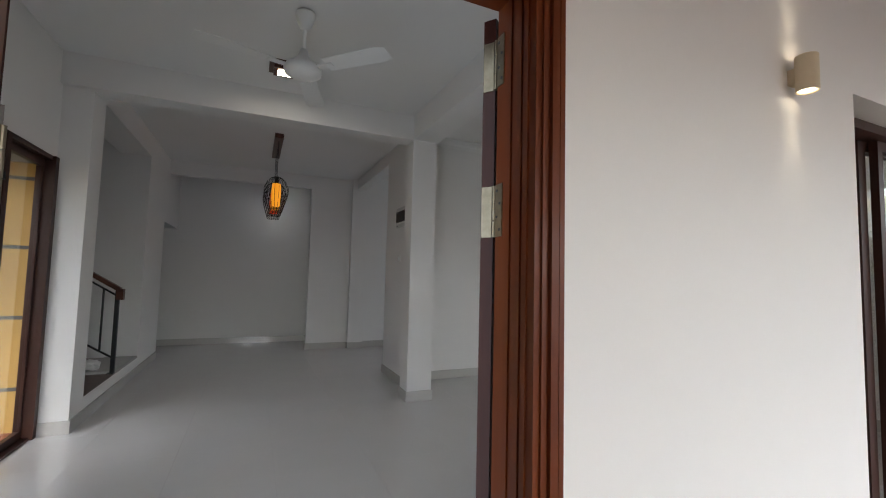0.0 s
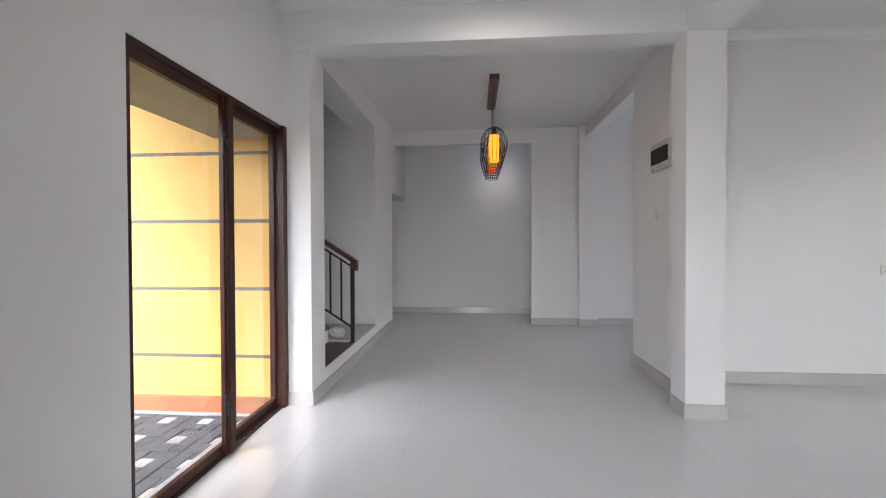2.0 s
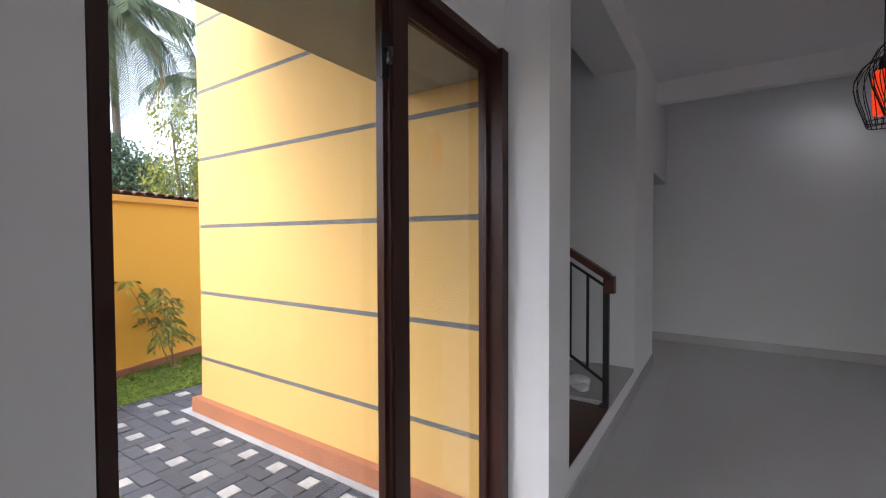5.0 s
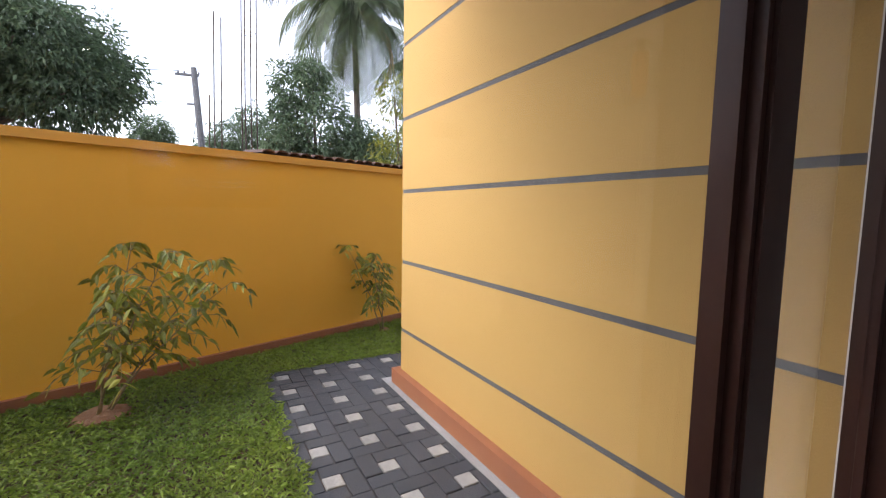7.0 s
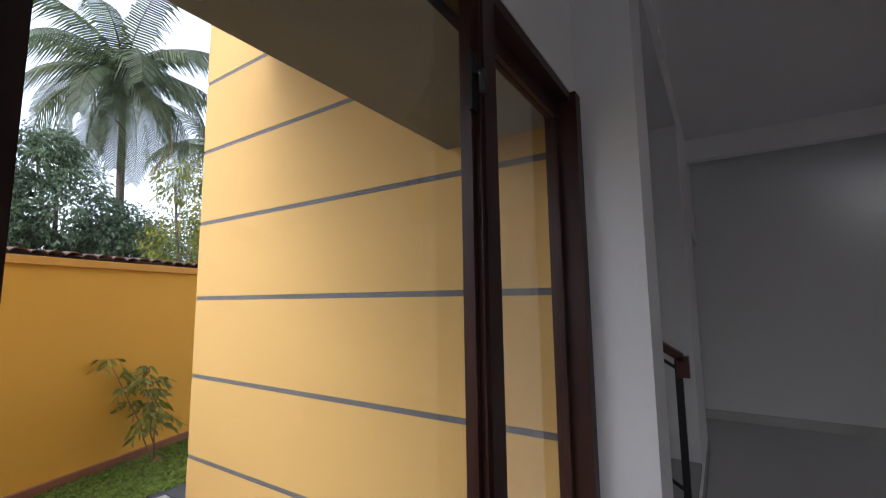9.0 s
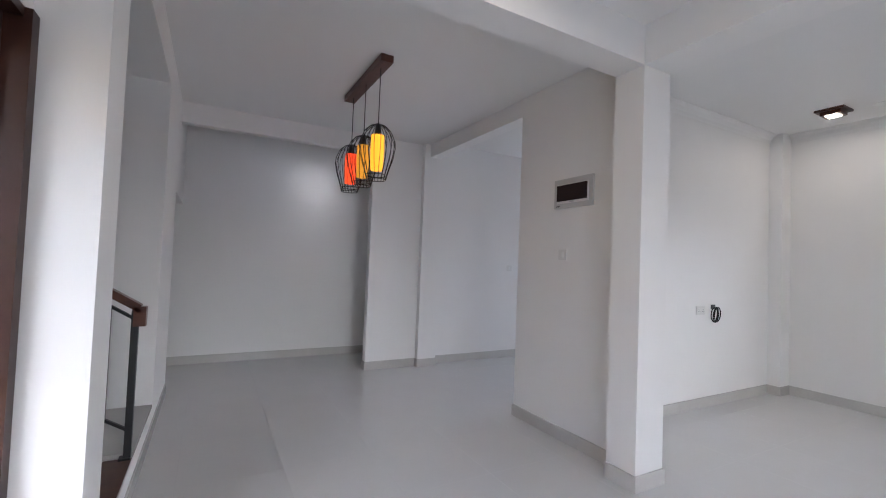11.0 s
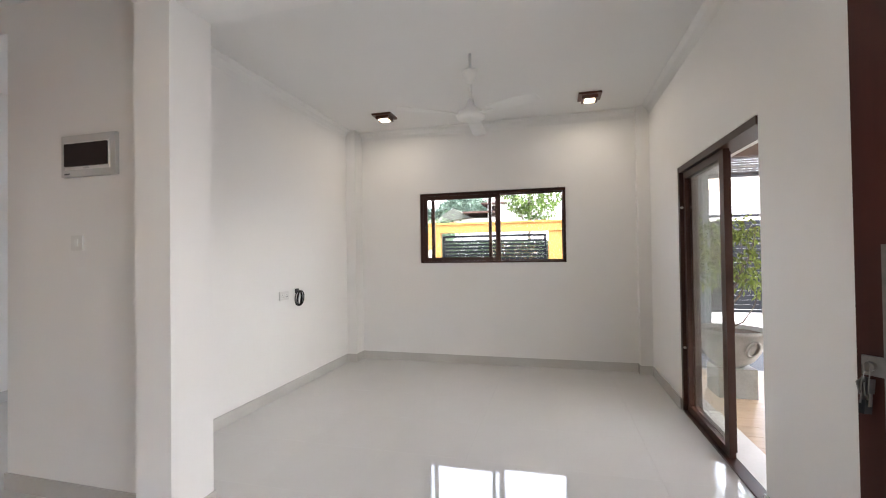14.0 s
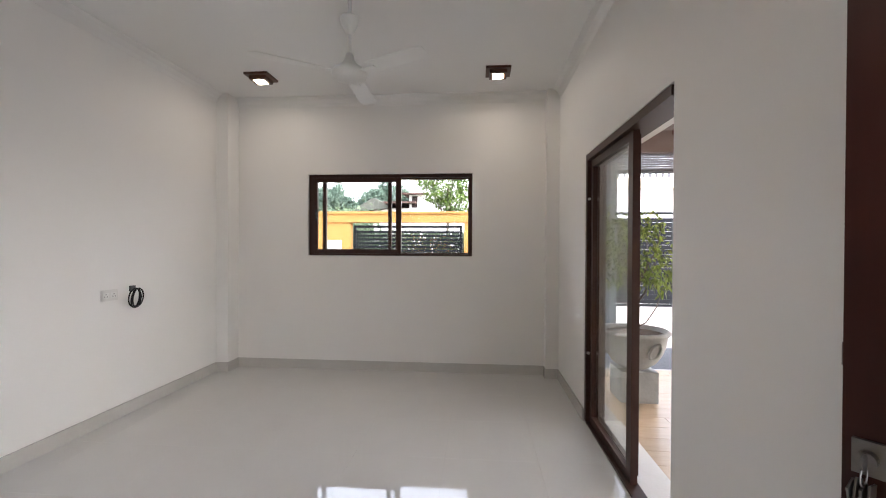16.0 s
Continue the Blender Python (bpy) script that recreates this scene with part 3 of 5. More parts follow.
def door_leaf(hx, hy, free, width, s, handled):
    """A panelled leaf in its own frame: x along the leaf from the hinge, y through it (s: the side of its outer face)."""
    way = (Vector((free[0], free[1], 0)) - Vector((hx, hy, 0))).normalized()
    m = Matrix.Translation((hx, hy, 0)) @ Matrix.Rotation(math.atan2(way.y, way.x), 4, "Z")
    leaf = new("door_leaf")
    leaf.matrix_basis = m
    leaf.parent = fd
    t = 0.042
    w = width
    st = 0.11
    y0, y1 = (0, t) if s > 0 else (-t, 0)
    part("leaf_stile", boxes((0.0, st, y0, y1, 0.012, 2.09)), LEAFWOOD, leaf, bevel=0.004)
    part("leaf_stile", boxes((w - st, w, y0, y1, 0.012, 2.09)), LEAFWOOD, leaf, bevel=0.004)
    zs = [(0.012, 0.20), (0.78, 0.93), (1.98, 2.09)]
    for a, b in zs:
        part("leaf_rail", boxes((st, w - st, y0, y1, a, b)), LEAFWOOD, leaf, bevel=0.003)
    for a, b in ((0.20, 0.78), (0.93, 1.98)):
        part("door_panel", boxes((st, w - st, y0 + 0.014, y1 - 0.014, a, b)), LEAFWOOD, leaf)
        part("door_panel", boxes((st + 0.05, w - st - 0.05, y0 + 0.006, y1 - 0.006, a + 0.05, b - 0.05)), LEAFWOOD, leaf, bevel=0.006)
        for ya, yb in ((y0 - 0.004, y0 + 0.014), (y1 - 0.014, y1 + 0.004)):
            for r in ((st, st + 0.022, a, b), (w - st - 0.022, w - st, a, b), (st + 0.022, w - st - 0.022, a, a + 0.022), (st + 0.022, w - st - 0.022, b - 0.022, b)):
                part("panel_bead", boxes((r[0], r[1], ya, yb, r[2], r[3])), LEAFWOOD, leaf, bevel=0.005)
    # flat pull handles on both faces
    hx0 = w - (0.108 if handled else 0.085)
    h0, h1 = (0.70, 1.385) if handled else (1.05, 1.70)
    for f in (-1, 1):
        yf = y0 if f < 0 else y1
        bm = boxes(*[tuple(r) for r in ((hx0, hx0 + 0.04, min(yf + f * 0.022, yf + f * 0.032), max(yf + f * 0.022, yf + f * 0.032), h0, h1),)])
        bar = part("pull_handle", bm, STEEL, leaf, "brushed steel flat pull handle", bevel=0.004)
        for z in (h0 + 0.012, h1 - 0.012):
            bm = boxes((hx0, hx0 + 0.04, min(yf, yf + f * 0.0215), max(yf, yf + f * 0.0215), z - 0.012, z + 0.012))
            part("handle_foot", bm, STEEL, leaf)
    for z in (0.22, 1.46, 1.93):
        bm = boxes((-0.004, 0.0, y0 + 0.004, y1 - 0.003, z - 0.08, z + 0.08))
        part("hinge_leaf", bm, BRASS, leaf, "worn brass hinge", bevel=0.001)
        bm = bmesh.new()
        yk = y0 - 0.006 if s > 0 else y1 + 0.006
        for a, b in ((-0.08, -0.03), (-0.028, 0.028), (0.03, 0.08)):
            tube(bm, [(-0.006, yk, z + a), (-0.006, yk, z + b)], 0.007, 12)
        part("hinge_knuckle", bm, BRASS, leaf, smooth=False)
    if handled:
        yf, f = (y0, -1) if s < 0 else (y1, 1)
        for yf, f in ((y0, -1), (y1, 1)):
            part("lock_plate", boxes((w - 0.085, w - 0.013, min(yf, yf + f * 0.008), max(yf, yf + f * 0.008), 1.05, 1.10)), STEEL, leaf, "brushed steel lock plate", bevel=0.002)
            bm = bmesh.new()
            tube(bm, [(w - 0.032, yf, 1.075), (w - 0.032, yf + f * 0.02, 1.075)], 0.012, 16)
            part("lock_cylinder", bm, STEEL, leaf)
        part("latch_bolt", boxes((w, w + 0.005, (y0 + y1) / 2 - 0.009, (y0 + y1) / 2 + 0.009, 1.20, 1.235)), STEEL, leaf)
    return leaf, y0, y1


right_leaf, ry0, ry1 = door_leaf(2.103, 0.420, (2.922, 0.994), 0.588, 1, True)
left_leaf, ly0, ly1 = door_leaf(0.938, 0.425, (0.708, 0.892), 0.52, 1, False)

for z in (0.22, 1.46, 1.93):
    part("hinge_plate", boxes((2.096, 2.0998, 0.360, 0.398, z - 0.08, z + 0.08)), BRASS, fd, "worn brass hinge plate")
    for k in range(4):
        bm = bmesh.new()
        tube(bm, [(2.0962, 0.379 + (0.008 if k % 2 else -0.008), z - 0.06 + 0.04 * k), (2.0945, 0.379 + (0.008 if k % 2 else -0.008), z - 0.06 + 0.04 * k)], 0.0045, 10)
        part("screw", bm, GROOVE, fd)

# bunch of keys in the lock
keys = thing("key_bunch", "bunch of steel keys with a black fob hanging in the lock", "keys", right_leaf.matrix_basis @ Matrix.Translation((0.556, ry1 + 0.004, 1.075)))
bm = boxes((-0.002, 0.002, -0.02, 0.03, -0.004, 0.004))
part("key_blade", bm, STEEL, keys)
bm = bmesh.new()
spun(bm, [(0.0, -0.0015), (0.012, -0.0015), (0.012, 0.0015), (0.0, 0.0015)], 16)
bmesh.ops.rotate(bm, verts=bm.verts, cent=(0, 0, 0), matrix=Matrix.Rotation(radians(90), 3, "Y"))
bmesh.ops.translate(bm, verts=bm.verts, vec=(0, 0.024, 0))
part("key_bow", bm, STEEL, keys)
bm = bmesh.new()
tube(bm, [(0, 0.024 + 0.014 * math.sin(a), -0.02 + 0.014 * math.cos(a)) for a in [2 * math.pi * k / 16 for k in range(17)]], 0.0013, 6)
part("key_ring", bm, STEEL, keys)
for dx, dz, tilt in ((-0.008, -0.052, 10), (0.000, -0.056, -8), (0.007, -0.048, 18), (0.013, -0.054, -20)):
    bm = boxes((-0.0014, 0.0014, -0.013, 0.013, -0.014, 0.022), (-0.0014, 0.0014, -0.0055, 0.0055, -0.046, -0.014))
    part("key", bm, STEEL, keys, at=pose(dx, 0.022, dz, tilt, 0, 0))
bm = boxes((-0.006, 0.006, -0.017, 0.017, -0.034, 0.0))
part("key_fob", bm, RUBBER, keys, "black plastic key fob", bevel=0.003, at=pose(0.004, 0.02, -0.085, 10, 0, 0))
bm = boxes((0.0062, 0.008, -0.011, 0.011, -0.030, -0.018))
part("fob_label", bm, FARWHITE, keys, at=pose(0.004, 0.02, -0.085, 10, 0, 0))

# ---- stairs ----
structure("wall_stairwell", boxes((-2.6, -0.12, 5.49, 5.72, 0, 5.6), (-2.6, -0.12, 3.512, 3.72, -0.1, 5.6), (-2.7, -2.6, 3.72, 5.49, 0, 5.6)), WHITE, "white painted stairwell walls", "wall")
structure("ceiling_stairwell", boxes((-2.7, 0.2, 3.5, 5.72, 5.6, 5.75)), CEIL, "white stairwell ceiling", "ceiling")
structure("wall_stair_upper", boxes((-0.12, 0.2, 3.44, 5.72, 3.3, 5.6)), WHITE, "white painted upper stair wall", "wall")
stair = thing("staircase", "staircase with dark timber treads and white risers", "stairs", kind="structure")
for k in range(11):
    x1 = 0.195 - 0.27 * k if k else 0.195
    z = 0.205 + 0.172 * k
    part("tread", boxes((x1 - 0.29, x1 + 0.008 if k else x1, 3.722, 4.60, z - 0.032, z)), TREAD, stair, "dark stained timber tread", bevel=0.006)
    lo = 0.2 if k == 0 else z - 0.172
    part("riser", boxes((x1 - 0.29, x1 - 0.012, 3.722, 4.598, max(0, z - 0.172), z - 0.034)), WHITE, stair)
structure("stair_ledge", boxes((-0.118, 0.198, 4.62, 5.488, 0.10, 0.225), (-2.6, -0.12, 4.62, 5.488, 0.0, 0.22)), SKIRT, "grey stone ledge beside the stair", "ledge")
rail = thing("stair_railing", "black iron stair railing with a brown timber handrail", "railing", pose(0, 4.60, 0))
slope = 0.172 / 0.27


def railbar(z, x):
    return z + slope * (0.17 - x)


part("newel", boxes((0.155, 0.19, -0.018, 0.018, 0.205, railbar(1.035, 0.17))), IRON, rail, bevel=0.003)
part("newel_foot", boxes((0.135, 0.19, -0.035, 0.035, 0.205, 0.215)), IRON, rail, bevel=0.002)
for z in (0.985, 0.36):
    bm = bmesh.new()
    tube(bm, [(0.17, 0, z), (-2.4, 0, railbar(z, -2.4))], 0.011, 4)
    part("rail_bar", bm, IRON, rail)
for k in range(1, 21):
    x = 0.17 - 0.115 * k
    part("baluster", boxes((x - 0.008, x + 0.008, -0.008, 0.008, railbar(0.36, x), railbar(0.985, x))), IRON, rail)
for k in range(1, 4):
    x = 0.17 - 0.75 * k
    part("post", boxes((x - 0.015, x + 0.015, -0.015, 0.015, railbar(0.05, x), railbar(1.04, x))), IRON, rail)
bm = bmesh.new()
v = box(bm, -2.4, 0.20, -0.033, 0.033, 1.035, 1.085)
for w in v:
    w.co.z += slope * (0.17 - w.co.x)
part("handrail", bm, TREAD, rail, "brown timber handrail", bevel=0.01)
part("handrail_end", boxes((0.165, 0.225, -0.033, 0.033, 0.945, 1.055)), TREAD, rail, bevel=0.012)
bag = bmesh.new()
bmesh.ops.create_icosphere(bag, subdivisions=3, radius=0.1)
for w in bag.verts:
    w.co *= 0.8 + 0.5 * noise.noise(w.co * 14)
    w.co.z = max(w.co.z * 0.7, -0.04)
tagged(part("plastic_bag", bag, PLASTIC, at=pose(-0.05, 4.80, 0.26)), "crumpled translucent plastic bag on the stair ledge", "bag")

# ---- fittings ----
db = thing("distribution_board", "white distribution board with a smoked brown cover", "fuse box", pose(3.03, 4.085, 1.964, 0, 0, 90))
# local x runs along the wall, local y points into it
part("board_frame", boxes((-0.20, 0.20, 0.0, 0.022, -0.118, 0.118)), GREYPL, db, bevel=0.006)
part("board_rim", boxes((-0.165, 0.165, 0.022, 0.028, -0.08, 0.075)), PLASTIC, db, bevel=0.002)
part("board_cover", boxes((-0.155, 0.155, 0.028, 0.040, -0.062, 0.066)), SMOKED, db, "smoked brown plastic cover", bevel=0.006)
part("board_latch", boxes((-0.02, 0.02, 0.028, 0.034, -0.078, -0.068)), GREYPL, db)
part("board_label", boxes((0.135, 0.175, 0.022, 0.0235, -0.105, -0.097)), GROOVE, db)


def plate(name, label, m, gang=1, rocker=True):
    ob = thing(name, label, "switch" if rocker else "socket", m)
    w = 0.043 if gang == 1 else 0.073
    part("plate", boxes((-w, w, 0, 0.009, -0.043, 0.043)), PLASTIC, ob, bevel=0.003)
    if rocker:
        part("rocker", boxes((-0.012, 0.012, 0.009, 0.014, -0.02, 0.02)), FARWHITE, ob, bevel=0.002)
    else:
        for cx in (-0.036, 0.036):
            part("socket_face", boxes((cx - 0.026, cx + 0.026, 0.009, 0.011, -0.026, 0.02)), FARWHITE, ob, bevel=0.001)
            for hx, hz in ((0, 0.008), (-0.011, -0.010), (0.011, -0.010)):
                part("pin_hole", boxes((cx + hx - 0.003, cx + hx + 0.003, 0.0105, 0.0115, hz - 0.004, hz + 0.004)), GROOVE, ob)
    return ob


plate("light_switch", "white plastic light switch below the fuse box", pose(3.03, 4.19, 1.47, 0, 0, 90))
plate("light_switch", "small white plastic light switch on the dining room wall", pose(4.48, 6.78, 1.32, 0, 0, 180))
plate("wall_socket", "white twin socket plate beside a coiled cable", pose(4.92, 4.18, 0.985, 0, 0, 180), 2, False)
coil = thing("cable_coil", "black coiled cable hanging from a wall outlet", "cable", pose(5.13, 4.18, 0.985))
part("outlet", boxes((-0.02, 0.025, -0.02, 0.0, 0.01, 0.055)), GROOVE, coil, "dark grey cable outlet", bevel=0.003)
bm = bmesh.new()
tube(bm, [(0.012 + 0.03 * math.cos(a) * 0.4 + (0.052 + 0.007 * math.sin(a * 0.7)) * math.sin(a), -0.022 - 0.014 * (a / 19) - 0.012 * math.sin(a * 0.37), -0.045 + 0.076 * math.cos(a) - 0.003 * math.sin(a * 0.51)) for a in [k * 0.26 for k in range(97)]], 0.0055, 7)
part("cable", bm, RUBBER, coil, smooth=True)


def fan(x, y, top, turn):
    ob = thing("ceiling_fan", "white three-blade ceiling fan", "ceiling fan", pose(x, y, top, 0, 0, turn), group="ceiling fans")
    bm = bmesh.new()
    spun(bm, [(0.0, 0.0), (0.058, 0.0), (0.062, -0.012), (0.055, -0.05), (0.030, -0.10), (0.018, -0.115), (0.0, -0.115)], 28)
    part("canopy", bm, FANWHITE, ob, smooth=True)
    bm = bmesh.new()
    tube(bm, [(0, 0, 0.15), (0, 0, -0.33)], 0.012, 14)
    part("down_rod", bm, FANWHITE, ob, smooth=True)
    bm = bmesh.new()
    spun(bm, [(0.0, -0.24), (0.022, -0.24), (0.034, -0.285), (0.06, -0.315), (0.105, -0.345), (0.118, -0.37), (0.112, -0.395), (0.07, -0.412), (0.0, -0.418)], 36)
    part("motor", bm, FANWHITE, ob, smooth=True)
    for k in range(3):
        r = Matrix.Rotation(2 * math.pi * k / 3, 4, "Z")
        bm = boxes((0.10, 0.22, -0.02, 0.02, -0.372, -0.364))
        part("blade_arm", bm, FANWHITE, ob, bevel=0.002, at=r)
        bm = bmesh.new()
        rows = []
        for i in range(9):
            s = i / 8
            px, w = 0.18 + 0.43 * s, 0.052 + 0.016 * s - (0.02 if i == 8 else 0)
            rows.append([bm.verts.new((px, yy * w, -0.366 - yy * 0.012 * (1 - 0.5 * s) + dz)) for yy, dz in ((-1, 0), (1, 0), (1, 0.004), (-1, 0.004))])
        for a, b in zip(rows, rows[1:]):
            for j in range(4):
                bm.faces.new((a[j], a[(j + 1) % 4], b[(j + 1) % 4], b[j]))
        bm.faces.new(rows[0])
        bm.faces.new(rows[-1][::-1])
        part("blade", bm, FANWHITE, ob, bevel=0.0015, at=r)


fan(4.615, 2.194, CL - 0.14, 2)
fan(1.65, 2.03, CH - 0.02, 75)


def ceiling_light(x, y, z, energy):
    ob = thing("ceiling_light", "square stepped dark timber ceiling light switched on", "ceiling light", pose(x, y, z), group="ceiling lights")
    part("base", boxes((-0.115, 0.115, -0.115, 0.115, -0.02, 0)), LAMPWOOD, ob, bevel=0.003)
    bm = wall_mesh("y", -0.08, 0.08, -0.08, 0.08, -0.055, -0.02)
    part("housing", bm, LAMPWOOD, ob, bevel=0.003)
    bm = boxes((-0.05, 0.05, -0.05, 0.05, -0.061, -0.0552))
    part("diffuser", bm, LAMPLIT, ob, "glowing warm white diffuser", bevel=0.002)
    lamp("ceiling_light_glow", "AREA", look((x, y, z - 0.066), (x, y + 0.0001, 0)), energy, (1.0, 0.9, 0.76), 0.1)


ceiling_light(5.85, 3.454, CL, 0.4)
ceiling_light(5.87, 1.165, CL, 0.4)
ceiling_light(1.575, 2.87, CH, 0.5)

# three-light pendant
pend = thing("pendant_light", "three-light pendant with black wire cages on a timber bar", "pendant light", pose(1.63, 5.15, CH))
part("ceiling_bar", boxes((-0.05, 0.05, -0.50, 0.50, -0.055, 0)), LAMPWOOD, pend, bevel=0.004)
SHADES = (((1.0, 0.35, 0.016), -0.36, "amber"), ((0.66, 0.27, 0.02), 0.0, "brown amber"), ((0.95, 0.06, 0.012), 0.36, "red"))
for col, dy, word in SHADES:
    cage = new("lantern")
    cage.parent = pend
    cage.location = (0, dy, 0)
    cage["label"] = "black wire cage around a lit %s glass shade" % word
    bm = bmesh.new()
    tube(bm, [(0, 0, -0.055), (0, 0, -0.505)], 0.0035, 6)
    part("cord", bm, IRON, cage)
    top = -0.50
    prof = [(0.02, 0.0), (0.062, -0.017), (0.105, -0.06), (0.136, -0.13), (0.14, -0.18), (0.126, -0.26), (0.098, -0.35), (0.074, -0.435)]
    for k in range(18):
        a = 2 * math.pi * k / 18
        bm = bmesh.new()
        tube(bm, [(r * math.cos(a), r * math.sin(a), top + z) for r, z in prof], 0.0026, 5)
        part("cage_wire", bm, WIRE, cage)
    for r, z in (prof[0], prof[-1], (0.082, -0.40)):
        bm = bmesh.new()
        tube(bm, [(r * math.cos(a), r * math.sin(a), top + z) for a in [2 * math.pi * k / 28 for k in range(29)]], 0.003, 5)
        part("cage_ring", bm, WIRE, cage)
    bm = bmesh.new()
    spun(bm, [(0.0, 0.0), (0.022, 0.0), (0.024, -0.06), (0.03, -0.085), (0.0, -0.085)], 18, (0, 0, top))
    part("lamp_holder", bm, IRON, cage, smooth=True)
    bm = bmesh.new()
    spun(bm, [(0.0, -0.085), (0.05, -0.087), (0.054, -0.20), (0.048, -0.36), (0.043, -0.362), (0.0, -0.362)], 24, (0, 0, top))
    part("shade", bm, glowing("shade_" + word.split()[0], col, 0.22 if word != "brown amber" else 0.13), cage, "lit %s glass shade" % word, smooth=True)

# up-and-down wall lamp outside the front door
wl = thing("wall_lamp", "cream cylindrical up-and-down wall lamp switched on", "wall lamp", pose(3.315, 0.155, 2.06))
bm = bmesh.new()
spun(bm, [(0.030, -0.066), (0.034, -0.070), (0.037, -0.068), (0.037, 0.068), (0.034, 0.070), (0.030, 0.066), (0.030, 0.05), (0, 0.05), (0, -0.05), (0.030, -0.05), (0.030, -0.066)], 32)
part("lamp_body", bm, CREAM, wl, smooth=False)
part("wall_bracket", boxes((-0.02, 0.02, 0.032, 0.055, -0.03, 0.03)), CREAM, wl)
for s in (-1, 1):
    bm = bmesh.new()
    spun(bm, [(0, s * 0.052), (0.0285, s * 0.052), (0.0285, s * 0.056), (0, s * 0.056)], 24)
    part("lens", bm, LAMPLIT, wl, "glowing warm lens")
    lamp("wall_lamp_glow", "SPOT", look((3.315, 0.155, 2.06 + s * 0.075), (3.315, 0.175, 2.06 + s * 2)), 0.6, (1, 0.82, 0.55), 0.02)

# ---- side yard ----
structure("ground", boxes((-400, 400, -400, 400, -1.0, -0.095)), SOIL, "earth ground reaching the horizon", "ground")
wing = thing("wall_wing", "pale yellow rendered stair wing with grey bands", "wall", kind="structure")
BANDS = [0.344 + 0.529 * k for k in range(11)]
zs = [GROUND - 0.05] + BANDS + [6.2]
for a, b in zip(zs, zs[1:]):
    lo, hi = a + (0.014 if a > 0 else 0), b - (0.014 if b < 6 else 0)
    part("render_course", boxes((-2.712, -0.106, 3.508, 3.511, lo, hi), (-2.712, -2.702, 3.511, 5.9, lo, hi)), YELLOW, wing)
for z in BANDS:
    part("groove", boxes((-2.705, -0.106, 3.5105, 3.5115, z - 0.014, z + 0.014), (-2.7035, -2.7015, 3.5115, 5.9, z - 0.014, z + 0.014)), GROOVE, wing, "recessed dark grey band")
part("plinth", boxes((-2.76, -0.115, 3.45, 3.506, GROUND - 0.02, 0.03), (-2.76, -2.7125, 3.506, 5.9, GROUND - 0.02, 0.03)), PLINTH, wing, "brown painted plinth", bevel=0.006)
structure("wall_yard", boxes((-0.115, -0.106, 0.21, 1.98, GROUND, 3.3), (-0.115, -0.106, 1.98, 3.508, 2.1, 3.3)), YELLOW, "pale yellow rendered outer wall", "wall")
structure("pavement_edge", boxes((-2.85, -0.195, 3.402, 3.452, GROUND - 0.05, GROUND + 0.004), (-2.85, -2.758, 3.452, 5.9, GROUND - 0.05, GROUND + 0.004)), CONCRETE, "rough grey cement strip", "cement strip")
structure("door_sill", boxes((-0.19, -0.126, 1.9, 3.40, GROUND, -0.012)), CONCRETE, "cement sill of the side door", "sill", bevel=0.005)

bm = bmesh.new()
prof = [(-0.116, 2.05), (-0.60, 2.05), (-2.0, 3.12), (-2.0, 3.30), (-0.60, 2.24), (-0.116, 2.24)]
va = [bm.verts.new((x, 2.0, z)) for x, z in prof]
vb = [bm.verts.new((x, 3.507, z)) for x, z in prof]
bm.faces.new(va)
bm.faces.new(vb[::-1])
for i in range(6):
    j = (i + 1) % 6
    bm.faces.new((va[i], va[j], vb[j], vb[i]))
structure("canopy", bm, SOFFIT, "grey rendered sloping canopy over the side door", "canopy")

# boundary wall, askew to the house
U = Vector((-0.304, 0.953, 0)).normalized()
BW = Matrix.Translation((-3.47, 1.041, 0)) @ Matrix.Rotation(math.atan2(U.y, U.x), 4, "Z")
fence = thing("wall_boundary", "ochre rendered boundary wall with a pale cap", "wall", BW, kind="structure")
# local x runs along the wall, local y to its outer side
part("wall_body", boxes((-9, 9, 0.0, 0.15, -0.3, 1.685)), ORANGE, fence)
part("wall_cap", boxes((-9, 9, -0.03, 0.18, 1.685, 1.75)), CAPY, fence, "pale ochre cap", bevel=0.012)
part("wall_plinth", boxes((-9, 9, -0.04, -0.001, -0.3, -0.008)), PLINTH, fence, "brown painted plinth", bevel=0.006)

rng = np.random.default_rng(7)


def grass(name, n, where, size):
    """Broad short grass leaves over the places that where() accepts."""
    x = rng.uniform(-5.4, -0.2, n * 3)
    y = rng.uniform(-1.5, 6.0, n * 3)
    ok = where(x, y)
    x, y = x[ok][:n], y[ok][:n]
    k = len(x)
    c = np.stack([x, y, np.full(k, GROUND - 0.008) + rng.uniform(0, 0.018, k)], 1)
    a = rng.uniform(0, 2 * math.pi, k)
    lift = rng.uniform(0.15, 1.1, k)
    ways = np.stack([np.cos(a) * np.cos(lift), np.sin(a) * np.cos(lift), np.sin(lift)], 1)
    return leaves_mesh(name, c, ways, rng.uniform(0.6, 1.3, k) * size, rng.uniform(0.7, 1.2, k) * size * 0.22, GRASS, None, 0.35, rng)


